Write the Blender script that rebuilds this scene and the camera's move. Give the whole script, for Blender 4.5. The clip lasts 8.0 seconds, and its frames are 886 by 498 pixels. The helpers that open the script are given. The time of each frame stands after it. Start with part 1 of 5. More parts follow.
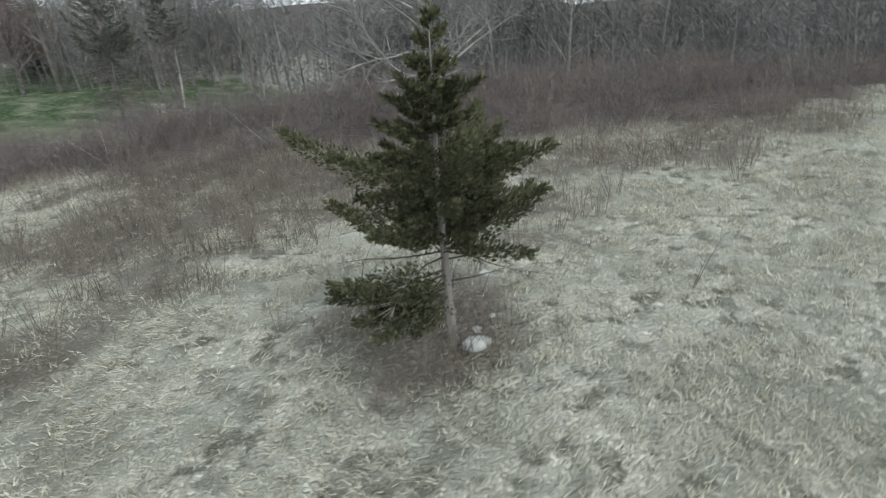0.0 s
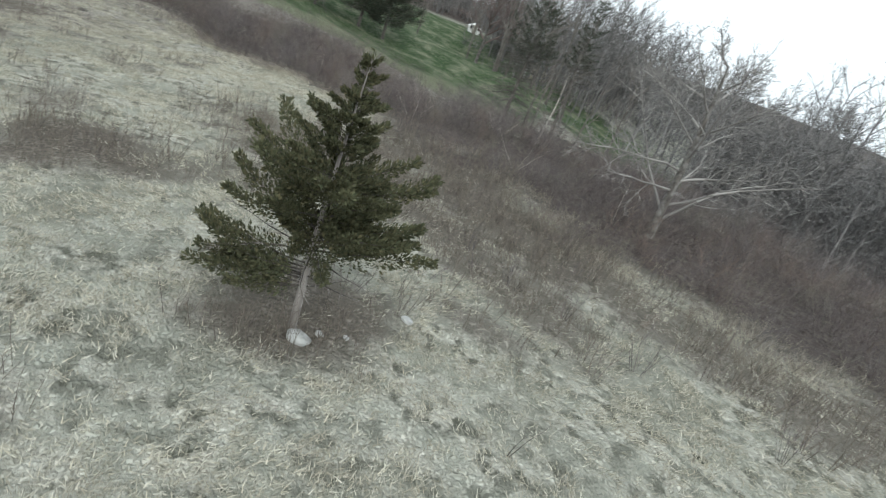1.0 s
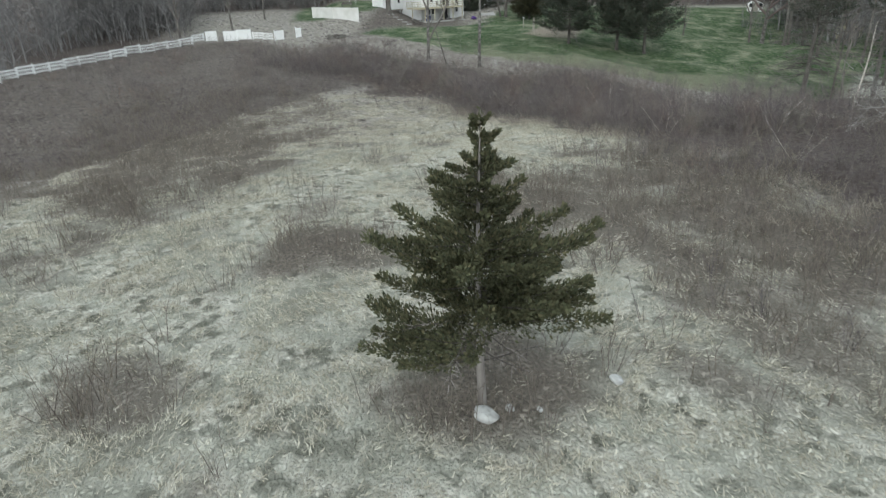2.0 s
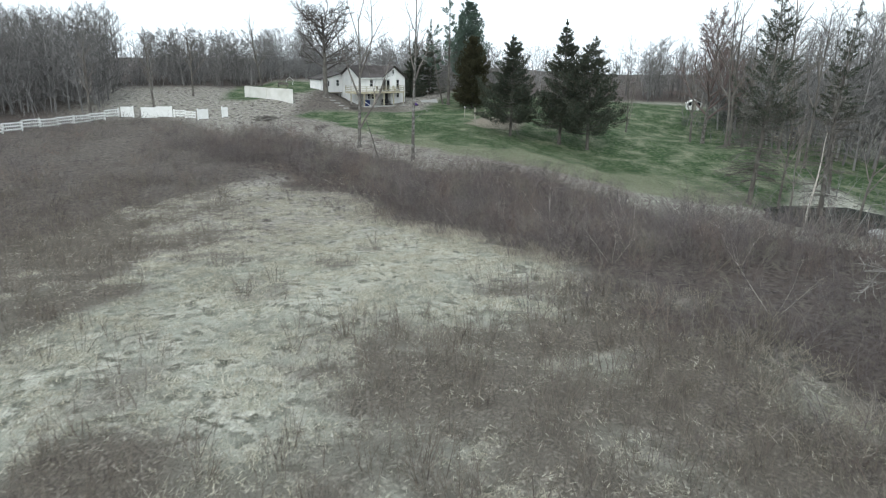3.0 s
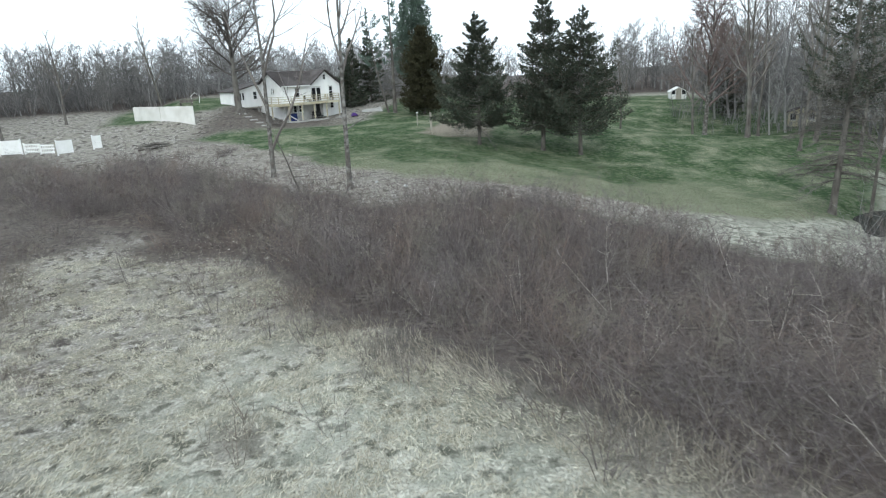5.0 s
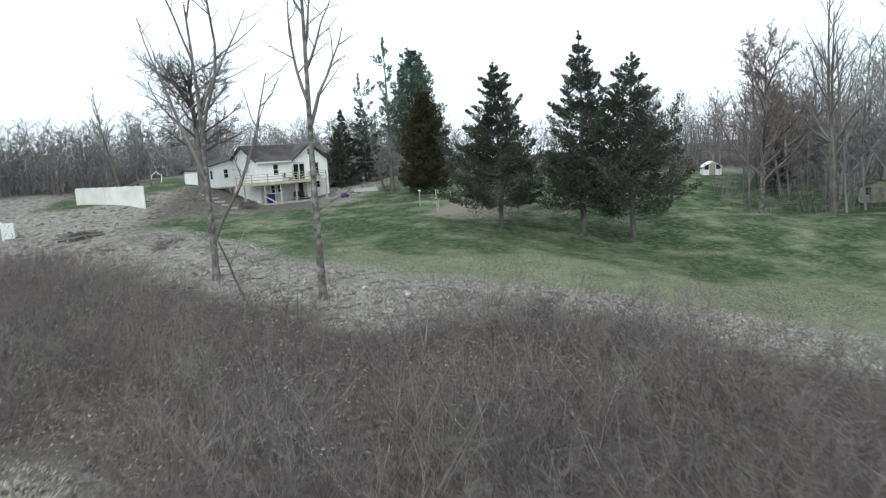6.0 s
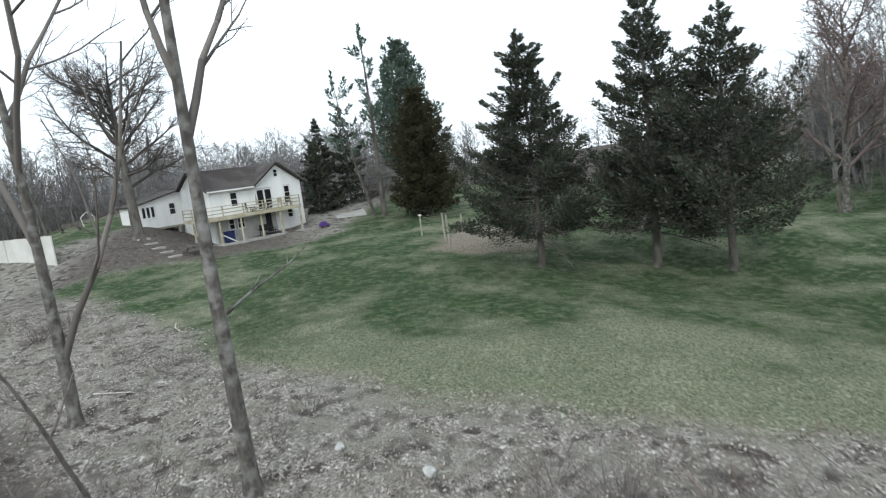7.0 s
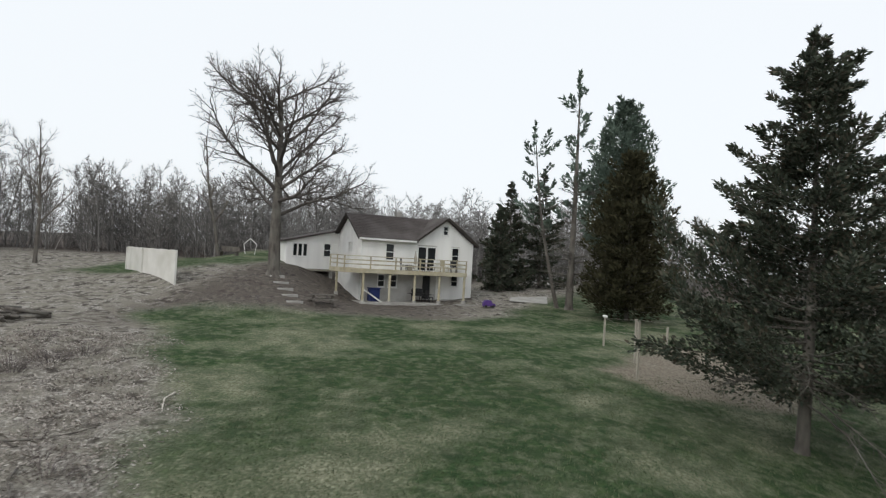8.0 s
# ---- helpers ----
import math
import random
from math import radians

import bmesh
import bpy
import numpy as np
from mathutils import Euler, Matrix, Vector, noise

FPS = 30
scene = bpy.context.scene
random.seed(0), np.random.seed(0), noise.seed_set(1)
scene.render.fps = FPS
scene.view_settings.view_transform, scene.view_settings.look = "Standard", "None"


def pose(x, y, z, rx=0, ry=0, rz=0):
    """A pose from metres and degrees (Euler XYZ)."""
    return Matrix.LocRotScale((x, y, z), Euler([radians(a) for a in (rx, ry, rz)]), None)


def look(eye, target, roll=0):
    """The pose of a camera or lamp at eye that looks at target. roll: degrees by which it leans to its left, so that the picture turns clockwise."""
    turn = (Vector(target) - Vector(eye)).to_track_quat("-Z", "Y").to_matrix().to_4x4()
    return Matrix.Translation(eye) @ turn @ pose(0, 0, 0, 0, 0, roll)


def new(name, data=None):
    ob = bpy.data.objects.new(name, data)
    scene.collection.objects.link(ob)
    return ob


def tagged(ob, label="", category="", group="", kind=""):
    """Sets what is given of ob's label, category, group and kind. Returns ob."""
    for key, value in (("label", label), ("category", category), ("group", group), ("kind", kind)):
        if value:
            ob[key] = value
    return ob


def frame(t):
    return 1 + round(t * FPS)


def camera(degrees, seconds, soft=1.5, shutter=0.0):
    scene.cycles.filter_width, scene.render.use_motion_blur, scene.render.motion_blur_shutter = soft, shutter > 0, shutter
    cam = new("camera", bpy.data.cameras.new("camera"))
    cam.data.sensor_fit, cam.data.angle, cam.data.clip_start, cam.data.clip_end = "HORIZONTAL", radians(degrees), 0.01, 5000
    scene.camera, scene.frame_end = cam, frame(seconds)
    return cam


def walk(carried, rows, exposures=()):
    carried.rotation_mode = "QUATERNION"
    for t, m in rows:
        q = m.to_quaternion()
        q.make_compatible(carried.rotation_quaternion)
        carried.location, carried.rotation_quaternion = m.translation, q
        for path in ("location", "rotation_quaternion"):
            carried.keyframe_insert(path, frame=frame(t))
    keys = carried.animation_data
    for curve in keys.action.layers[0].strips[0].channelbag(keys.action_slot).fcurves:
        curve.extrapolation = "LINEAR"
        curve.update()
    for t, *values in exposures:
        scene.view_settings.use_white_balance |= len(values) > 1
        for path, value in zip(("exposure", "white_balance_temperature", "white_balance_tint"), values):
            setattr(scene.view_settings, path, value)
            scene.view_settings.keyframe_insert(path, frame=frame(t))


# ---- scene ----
cam = camera(70.0, 8.0, soft=1.2, shutter=0.13)
PATH = [
    (0, (3.6, 4.6, 6.45), (3.1, 6.37, 5.70), -4.5),
    (0.5, (8.225, 6.6, 7.35), (7.258, 8.243, 6.735), 10.2),
    (1, (11.487, 8.887, 7.977), (10.113, 10.133, 7.23), 21.3),
    (1.5, (12.462, 10.943, 8.373), (10.815, 11.669, 7.501), 8.6),
    (2, (11.579, 12.266, 8.577), (9.785, 12.63, 7.77), -1.9),
    (2.2, (11.154, 13.002, 8.621), (9.299, 13.341, 7.955), -2.7),
    (3.3, (0.73, 17.835, 8.991), (-1.094, 18.404, 8.399), 1.5),
    (3.5, (-0.986, 18.716, 8.814), (-2.81, 19.295, 8.231), 0.9),
    (4, (-5.634, 20.506, 8.263), (-7.445, 21.128, 7.687), -3.1),
    (4.2, (-7.565, 21.238, 7.977), (-9.367, 21.878, 7.392), -2.9),
    (5.3, (-22.216, 23.91, 5.414), (-24.02, 24.581, 4.873), -3.0),
    (5.5, (-25.102, 24.876, 4.908), (-26.914, 25.542, 4.384), -3.2),
    (6, (-34.221, 27.874, 4.483), (-36.069, 28.578, 4.184), -3.4),
    (6.5, (-42.698, 30.44, 4.663), (-44.528, 31.185, 4.355), -10.4),
    (7, (-50.279, 32.966, 4.911), (-52.125, 33.683, 4.631), -7.5),
    (7.5, (-56.6, 35.45, 3.832), (-58.553, 35.872, 3.731), -1.5),
    (8, (-63.276, 39.289, 3.399), (-65.274, 39.37, 3.429), 3.2),
]
walk(cam, [(t, look(eye, target, roll)) for t, eye, target, roll in PATH],
     exposures=[(0, 0.1, 6050, 4), (0.5, 0.15, 6100, 4), (2.2, 0.12, 6000, 4), (3.5, 0.3, 5950, 4), (5.5, 0.36, 5850, 3), (6.5, 0.2, 5850, 3), (7.3, 0.1, 6150, 7), (8.0, -0.27, 6450, 9)])

# ---- world and light: a bright overcast sky, the sun behind thin cloud ----
SUN_AZ, SUN_EL = radians(125), radians(42)
world = bpy.data.worlds.new("overcast")
scene.world = world
world.use_nodes = True
wn = world.node_tree
wn.nodes.clear()
sky = wn.nodes.new("ShaderNodeTexSky")
sky.sky_type, sky.sun_disc = "NISHITA", False
sky.sun_elevation, sky.sun_rotation = SUN_EL, SUN_AZ
sky.dust_density, sky.air_density = 4.0, 1.0
haze = wn.nodes.new("ShaderNodeMix")
haze.data_type = "RGBA"
haze.inputs[0].default_value = 0.88
wn.links.new(sky.outputs[0], haze.inputs[6])
haze.inputs[7].default_value = (9.6, 9.9, 10.2, 1)
back = wn.nodes.new("ShaderNodeBackground")
back.inputs[1].default_value = 0.127
wn.links.new(haze.outputs[2], back.inputs[0])
out = wn.nodes.new("ShaderNodeOutputWorld")
wn.links.new(back.outputs[0], out.inputs[0])
sun_data = bpy.data.lights.new("sun", "SUN")
sun_data.energy, sun_data.angle, sun_data.color = 1.15, radians(20), (1.0, 0.96, 0.9)
sun = new("sun", sun_data)
sun.rotation_euler = (math.pi / 2 - SUN_EL, 0, math.pi - SUN_AZ)

# ---- number helpers ----
RNG = np.random.default_rng(7)


def vnoise(x, y, size, seed):
    """Smooth value noise in -1..1 over the plan."""
    r = np.random.default_rng(seed)
    table = r.uniform(-1, 1, (256, 256))
    fx, fy = np.asarray(x, float) / size, np.asarray(y, float) / size
    ix, iy = np.floor(fx).astype(int), np.floor(fy).astype(int)
    ux, uy = fx - ix, fy - iy
    ux, uy = ux * ux * (3 - 2 * ux), uy * uy * (3 - 2 * uy)
    a, b = table[ix % 256, iy % 256], table[(ix + 1) % 256, iy % 256]
    c, d = table[ix % 256, (iy + 1) % 256], table[(ix + 1) % 256, (iy + 1) % 256]
    return (a * (1 - ux) + b * ux) * (1 - uy) + (c * (1 - ux) + d * ux) * uy


def smooth(a, b, v):
    u = np.clip((np.asarray(v, float) - a) / (b - a), 0, 1)
    return u * u * (3 - 2 * u)


def inside(x, y, poly):
    """Signed distance to a polygon of the plan, positive inside."""
    x, y = np.asarray(x, float), np.asarray(y, float)
    best, odd = np.full(x.shape, 1e9), np.zeros(x.shape, bool)
    for (ax, ay), (bx, by) in zip(poly, poly[1:] + poly[:1]):
        dx, dy = bx - ax, by - ay
        k = np.clip(((x - ax) * dx + (y - ay) * dy) / (dx * dx + dy * dy), 0, 1)
        best = np.minimum(best, np.hypot(x - ax - k * dx, y - ay - k * dy))
        if ay != by:
            odd ^= ((ay > y) != (by > y)) & (x < (bx - ax) * (y - ay) / (by - ay) + ax)
    return np.where(odd, best, -best)


# ---- the lie of the land ----
WEST = (-1200, -400, -200, -150, -130, -120, -112, -105, -95, -80, -70, -62, -55, -44, -36, -28, -15, 0, 20, 60, 200, 1200)
LEVEL = (-6, -2, 1.4, 1.5, 0.8, 0.2, -0.3, -0.6, -1.2, -1.9, -2.2, -2.6, -3.3, -3.7, -2.9, -1.6, -0.7, -0.1, 0, -1, -6, 0)


def height(x, y):
    x, y = np.asarray(x, float), np.asarray(y, float)
    z = sum(np.interp(x + (k - 4) * 1.5, WEST, LEVEL) for k in range(9)) / 9
    z = z - 2.6 * smooth(40, 68, y) * smooth(-88, -60, x)
    z = z - 2.5 * smooth(60, 110, y) * smooth(-70, -30, x)
    z = z + 2.3 * smooth(36, 27, y) * (1 - 0.6 * smooth(24, 14, y)) * smooth(-101, -116, x) * smooth(-40, 0, y)
    z = z - 2.2 * smooth(62, 95, y) * smooth(-70, -95, x)
    z = z - 6.0 * smooth(74, 125, y) * smooth(-45, -20, x)
    z = z - 1.3 * np.exp(-((x + 80) / 10) ** 2 - ((y - 60) / 9) ** 2)
    z = z - 2.6 * np.exp(-((x + 94) / 16) ** 2 - ((y - 95) / 16) ** 2)
    z = z - 1.1 * smooth(11, 5, np.hypot(x + 45, (y - 73) * 1.2))
    z = z + 0.25 * np.exp(-((x + 106) / 7) ** 2 - ((y - 16) / 7) ** 2)
    z = z - 1.2 * smooth(20, -25, y) * smooth(-75, -40, x)
    away = np.hypot(x + 60, y - 30)
    return z + (3.2 + 2.2 * vnoise(x, y, 45, 73)) * smooth(100, 190, away) + 2.0 * vnoise(x, y, 90, 75) * smooth(150, 260, away) - 60.0 * smooth(400, 1100, away)


LAWN = [(-103.5, 25.5), (-101, 23), (-95, 26), (-87, 30.2), (-78, 34), (-73, 36.5), (-68, 39), (-63, 43), (-59, 48.5), (-54.5, 55), (-50.5, 62),
        (-50, 69), (-58, 80), (-66, 96), (-80, 112), (-125, 118), (-140, 90), (-135, 60), (-118, 50), (-111, 46), (-105, 43), (-104, 35)]
POND_LAWN = [(-68, 86), (-42, 81), (-38, 99), (-62, 108), (-72, 98)]
BACK_LAWN = [(-114, 10), (-112.5, 26), (-128, 31), (-136, 14)]
GARDEN = [(-92.5, 48.0), (-88.3, 50.2), (-88, 55), (-95, 59.5), (-99, 54)]
BELT = [(-76, 5), (-66, 13), (-58, 18.3), (-53, 22.3), (-46, 24.2), (-41, 25.8), (-35, 27.6), (-29, 30.6), (-21, 31.6), (-13, 32.2), (-4, 31.0), (4, 33), (8, 36), (16, 42),
        (22, 48), (30, 62), (0, 64), (-20, 57), (-34, 51), (-42, 49), (-49.5, 48.8), (-54.5, 45.6), (-58.5, 41), (-60, 37), (-61.5, 33), (-66, 30), (-72, 27), (-79, 22.5), (-85, 15)]


LEFT_SCRUB = [(-28, -10), (-44, 1), (-57, 14), (-64, 22), (-80, 14), (-92, 10), (-101, 3), (-99, -8), (-84, -24), (-60, -44), (-10, -44)]
MOUND_SCRUB = [(-92, 14), (-84, 21), (-66, 29), (-72, 16)]


def wobble(x, y, size, seed):
    return vnoise(x, y, size, seed) + 0.5 * vnoise(x, y, size / 2.7, seed + 1)


def lawn_mask(x, y):
    w = wobble(x, y, 6, 11) * 1.1
    return np.maximum(smooth(-1.0, 1.0, inside(x, y, LAWN) + w), np.maximum(smooth(-1.2, 1.2, inside(x, y, BACK_LAWN) + w), smooth(-1.2, 1.2, inside(x, y, POND_LAWN) + w)))


def scrub_mask(x, y):
    """1 where woody scrub and fallen leaves cover the ground."""
    w = wobble(x, y, 5, 21) * 1.6
    return np.maximum.reduce([smooth(-2.0, 2.0, inside(x, y, BELT) + w), 0.8 * smooth(-2.0, 3.0, inside(x, y, LEFT_SCRUB) + w), 0.6 * smooth(-2, 2, inside(x, y, MOUND_SCRUB) + w)])


# patches of standing weeds in the field: x, y, radii, turn, density
WEEDS = [(-0.8, 15.9, 2.8, 2.0, 0.0, 0.95), (-10, 12.6, 3.1, 2.5, 0.2, 1.0), (-41, 2.5, 23, 9.6, 0.05, 1.0), (-12, 22.0, 6.4, 6.0, 0.2, 0.95), (-6, 27.4, 8, 4, 0.1, 0.95), (-12, 29.6, 9, 3.6, 0.0, 1.0), (-1.5, 23.6, 4, 2.6, 0.2, 0.8),
         (1.0, 20.6, 1.9, 1.1, 0.3, 0.8), (-3, 28.6, 8, 2.6, 0.0, 0.85), (4, 30.5, 6, 2.6, 0.3, 0.8), (10, 35, 6, 3, 0.5, 0.8), (2.3, 9.6, 1.2, 0.7, 0.2, 0.75), (-2.4, 6.8, 2.2, 1.3, 0.5, 0.85),
         (-14.4, 12, 2.2, 1.6, 0.0, 0.6), (-29, 19.8, 1.4, 0.8, 0.4, 0.7), (-33, 22.6, 1.7, 0.9, 0.1, 0.65), (-19, 30.4, 5, 2.2, 0.0, 0.8), (-27, 31, 4, 1.5, 0.5, 0.6), (-9, -4, 7, 4, 0.2, 0.6),
         (-27, -11, 14, 6, 0.2, 0.8), (-52, 12.4, 6, 2.2, 0.2, 0.6), (-24.5, 16.6, 2.6, 1.2, 0.2, 0.5), (-6.5, 17.6, 2.0, 0.9, 0.2, 0.45)]


def weed_mask(x, y):
    best = np.zeros(np.shape(x))
    for cx, cy, a, b, turn, k in WEEDS:
        c, s = math.cos(turn), math.sin(turn)
        u, v = ((x - cx) * c + (y - cy) * s) / a, (-(x - cx) * s + (y - cy) * c) / b
        best = np.maximum(best, k * smooth(1.35, 0.55, np.hypot(u, v) + 0.42 * vnoise(x, y, 2.6, 31) + 0.3 * vnoise(x, y, 1.1, 33)))
    return best


# ---- materials ----
def material(name, base=(0.5, 0.5, 0.5), rough=0.8, metal=0.0, spec=0.3):
    m = bpy.data.materials.new(name)
    m.use_nodes = True
    b = m.node_tree.nodes["Principled BSDF"]
    b.inputs["Base Color"].default_value = (*base, 1)
    b.inputs["Roughness"].default_value, b.inputs["Metallic"].default_value = rough, metal
    b.inputs["Specular IOR Level"].default_value = spec
    return m, m.node_tree, b


def add_node(tree, kind, **values):
    n = tree.nodes.new(kind)
    for k, v in values.items():
        n.inputs[k].default_value = v
    return n


def blend(tree, factor, a, b):
    """A colour mix; factor, a and b are sockets or values."""
    n = tree.nodes.new("ShaderNodeMix")
    n.data_type = "RGBA"
    for i, v in ((0, factor), (6, a), (7, b)):
        if isinstance(v, bpy.types.NodeSocket):
            tree.links.new(v, n.inputs[i])
        else:
            n.inputs[i].default_value = v if i == 0 else (*v, 1)
    return n.outputs[2]


def noise_fac(tree, scale, detail=3.0, low=0.35, high=0.65, space="Object", stretch=None, most=1.0):
    co = tree.nodes.new("ShaderNodeTexCoord")
    src = co.outputs[space]
    if stretch:
        mp = tree.nodes.new("ShaderNodeMapping")
        mp.inputs["Scale"].default_value = stretch
        tree.links.new(src, mp.inputs[0])
        src = mp.outputs[0]
    n = add_node(tree, "ShaderNodeTexNoise", Scale=scale, Detail=detail)
    tree.links.new(src, n.inputs["Vector"])
    r = tree.nodes.new("ShaderNodeMapRange")
    r.inputs[1].default_value, r.inputs[2].default_value, r.inputs[4].default_value = low, high, most
    tree.links.new(n.outputs[0], r.inputs[0])
    return r.outputs[0]


def island(tree):
    return tree.nodes.new("ShaderNodeNewGeometry").outputs["Random Per Island"]


def bump(tree, bsdf, fac, strength, distance):
    b = add_node(tree, "ShaderNodeBump", Strength=strength, Distance=distance)
    tree.links.new(fac, b.inputs["Height"])
    tree.links.new(b.outputs[0], bsdf.inputs["Normal"])


def mottled(name, a, b, scale, rough=0.85, bump_by=0.0, c=None, scale_c=0.4, stretch=None, metal=0.0, spec=0.3):
    """Two colours mixed by noise, a third one in larger patches, and fine relief."""
    m, tree, bsdf = material(name, a, rough, metal, spec)
    f = noise_fac(tree, scale, 5, stretch=stretch)
    col = blend(tree, f, a, b)
    if c:
        col = blend(tree, noise_fac(tree, scale_c, 3, 0.45, 0.7), col, c)
    tree.links.new(col, bsdf.inputs["Base Color"])
    if bump_by:
        bump(tree, bsdf, f, 0.6, bump_by)
    return m


def varied(name, colours, rough=0.8, scale=None, gloss=0.25, patch=None):
    """One of several colours for each twig, blade or spray, with slow drifts over the place."""
    m, tree, bsdf = material(name, colours[0], rough, 0, gloss)
    ramp = tree.nodes.new("ShaderNodeValToRGB")
    el = ramp.color_ramp.elements
    for i, c in enumerate(colours):
        p = i / (len(colours) - 1)
        e = el[i] if i < 2 else el.new(p)
        e.position = p
        e.color = (*c, 1)
    el[0].position, el[len(colours) - 1].position = 0, 1
    tree.links.new(island(tree), ramp.inputs[0])
    col = ramp.outputs[0]
    if scale:
        dark = tree.nodes.new("ShaderNodeMix")
        dark.data_type, dark.blend_type = "RGBA", "MULTIPLY"
        tree.links.new(noise_fac(tree, scale, 3), dark.inputs[0])
        tree.links.new(col, dark.inputs[6])
        dark.inputs[7].default_value = (0.72, 0.7, 0.68, 1)
        col = dark.outputs[2]
    if patch:
        col = blend(tree, noise_fac(tree, 0.28, 4, 0.50, 0.72), col, patch)
        col = blend(tree, noise_fac(tree, 0.42, 3, 0.54, 0.74), col, (0.225, 0.21, 0.165))
    tree.links.new(col, bsdf.inputs["Base Color"])
    return m


def ground_material():
    m, tree, bsdf = material("ground_cover", (0.3, 0.28, 0.2), 0.95, 0, 0.1)

    def zone(n):
        a = tree.nodes.new("ShaderNodeAttribute")
        a.attribute_name = n
        return a.outputs["Fac"]
    fine, mid = noise_fac(tree, 9.0, 6, 0.38, 0.62), noise_fac(tree, 1.1, 5, 0.38, 0.66)
    big, tuft = noise_fac(tree, 0.22, 5, 0.47, 0.68), noise_fac(tree, 3.2, 4, 0.42, 0.62)
    clump = noise_fac(tree, 1.9, 7, 0.48, 0.58)
    straw = blend(tree, fine, (0.62, 0.595, 0.505), (0.33, 0.315, 0.258))
    straw = blend(tree, tuft, straw, (0.60, 0.585, 0.505))
    straw = blend(tree, clump, straw, (0.145, 0.145, 0.115))
    straw = blend(tree, mid, straw, (0.40, 0.402, 0.336))
    straw = blend(tree, big, straw, (0.265, 0.265, 0.216))
    scrub = blend(tree, fine, (0.10, 0.084, 0.078), (0.05, 0.042, 0.040))
    scrub = blend(tree, tuft, scrub, (0.17, 0.148, 0.125))
    scrub = blend(tree, mid, scrub, (0.11, 0.09, 0.08))
    weeds = blend(tree, fine, (0.25, 0.222, 0.185), (0.11, 0.096, 0.08))
    weeds = blend(tree, mid, weeds, (0.15, 0.13, 0.108))
    litter = blend(tree, fine, (0.54, 0.512, 0.465), (0.21, 0.186, 0.164))
    litter = blend(tree, clump, litter, (0.10, 0.088, 0.078))
    litter = blend(tree, mid, litter, (0.30, 0.282, 0.236))
    green = blend(tree, fine, (0.054, 0.105, 0.039), (0.028, 0.061, 0.023))
    green = blend(tree, tuft, green, (0.076, 0.120, 0.049))
    pale = blend(tree, fine, (0.37, 0.37, 0.26), (0.19, 0.205, 0.13))
    green = blend(tree, mid, green, (0.050, 0.082, 0.038))
    n = noise_fac(tree, 0.3, 7, 0.46, 0.70, most=0.85)
    green = blend(tree, n, green, pale)
    green = blend(tree, noise_fac(tree, 2.2, 7, 0.45, 0.75, most=0.6), green, pale)
    green = blend(tree, noise_fac(tree, 0.8, 5, 0.50, 0.85), green, (0.034, 0.062, 0.028))
    green = blend(tree, zone("pale"), green, pale)
    bed = blend(tree, fine, (0.34, 0.30, 0.24), (0.22, 0.19, 0.15))
    col = blend(tree, zone("litter"), straw, litter)
    col = blend(tree, zone("weeds"), col, weeds)
    col = blend(tree, zone("scrub"), col, scrub)
    col = blend(tree, zone("lawn"), col, green)
    col = blend(tree, zone("bed"), col, bed)
    tree.links.new(col, bsdf.inputs["Base Color"])
    bump(tree, bsdf, fine, 0.9, 0.12)
    return m


M_GROUND = ground_material()
M_STRAW = varied("dry_grass", [(0.70, 0.67, 0.56), (0.55, 0.525, 0.43), (0.29, 0.285, 0.228), (0.66, 0.61, 0.48)], 0.85, 1.3)
M_TAN = varied("tan_grass", [(0.46, 0.42, 0.34), (0.33, 0.30, 0.24), (0.55, 0.51, 0.42)], 0.85, 1.0)
M_BLADE = varied("lawn_grass", [(0.05, 0.09, 0.038), (0.075, 0.11, 0.05), (0.19, 0.20, 0.12), (0.042, 0.072, 0.032)], 0.8, 0.4)
M_LITTER = varied("dead_leaves", [(0.46, 0.43, 0.39), (0.28, 0.25, 0.22), (0.60, 0.565, 0.52), (0.16, 0.136, 0.12)], 0.9, 0.9)
M_BRUSH = varied("scrub_twigs", [(0.135, 0.117, 0.118), (0.19, 0.165, 0.16), (0.08, 0.068, 0.07), (0.29, 0.262, 0.24)], 0.85, 0.3, 0.25, (0.20, 0.148, 0.12))
M_WEED = varied("weed_stems", [(0.19, 0.16, 0.138), (0.125, 0.105, 0.092), (0.28, 0.245, 0.20), (0.18, 0.17, 0.135)], 0.9, 0.4)
M_LIMB = varied("grey_pale_limbs", [(0.27, 0.255, 0.235), (0.18, 0.168, 0.155), (0.42, 0.40, 0.37)], 0.9)
M_PALE = mottled("pale_dead_wood", (0.62, 0.58, 0.52), (0.38, 0.34, 0.30), 6, 0.85)
M_BARK = mottled("grey_bark", (0.15, 0.135, 0.118), (0.075, 0.067, 0.06), 5, 0.95, 0.02, (0.20, 0.19, 0.168), 0.7, (1, 1, 0.25))
M_BIRCH = mottled("mottled_bark", (0.145, 0.132, 0.116), (0.07, 0.063, 0.056), 7, 0.92, 0.03, (0.27, 0.262, 0.242), 3.2, (1, 1, 0.3))
M_TWIG = varied("bare_twigs", [(0.19, 0.17, 0.15), (0.13, 0.115, 0.105), (0.25, 0.225, 0.20)], 0.9)
M_DARK_TWIG = varied("dark_bare_twigs", [(0.11, 0.098, 0.09), (0.075, 0.066, 0.06), (0.15, 0.135, 0.12)], 0.9)
M_RED_TWIG = varied("reddish_twigs", [(0.20, 0.15, 0.14), (0.155, 0.118, 0.11), (0.25, 0.20, 0.18)], 0.9)
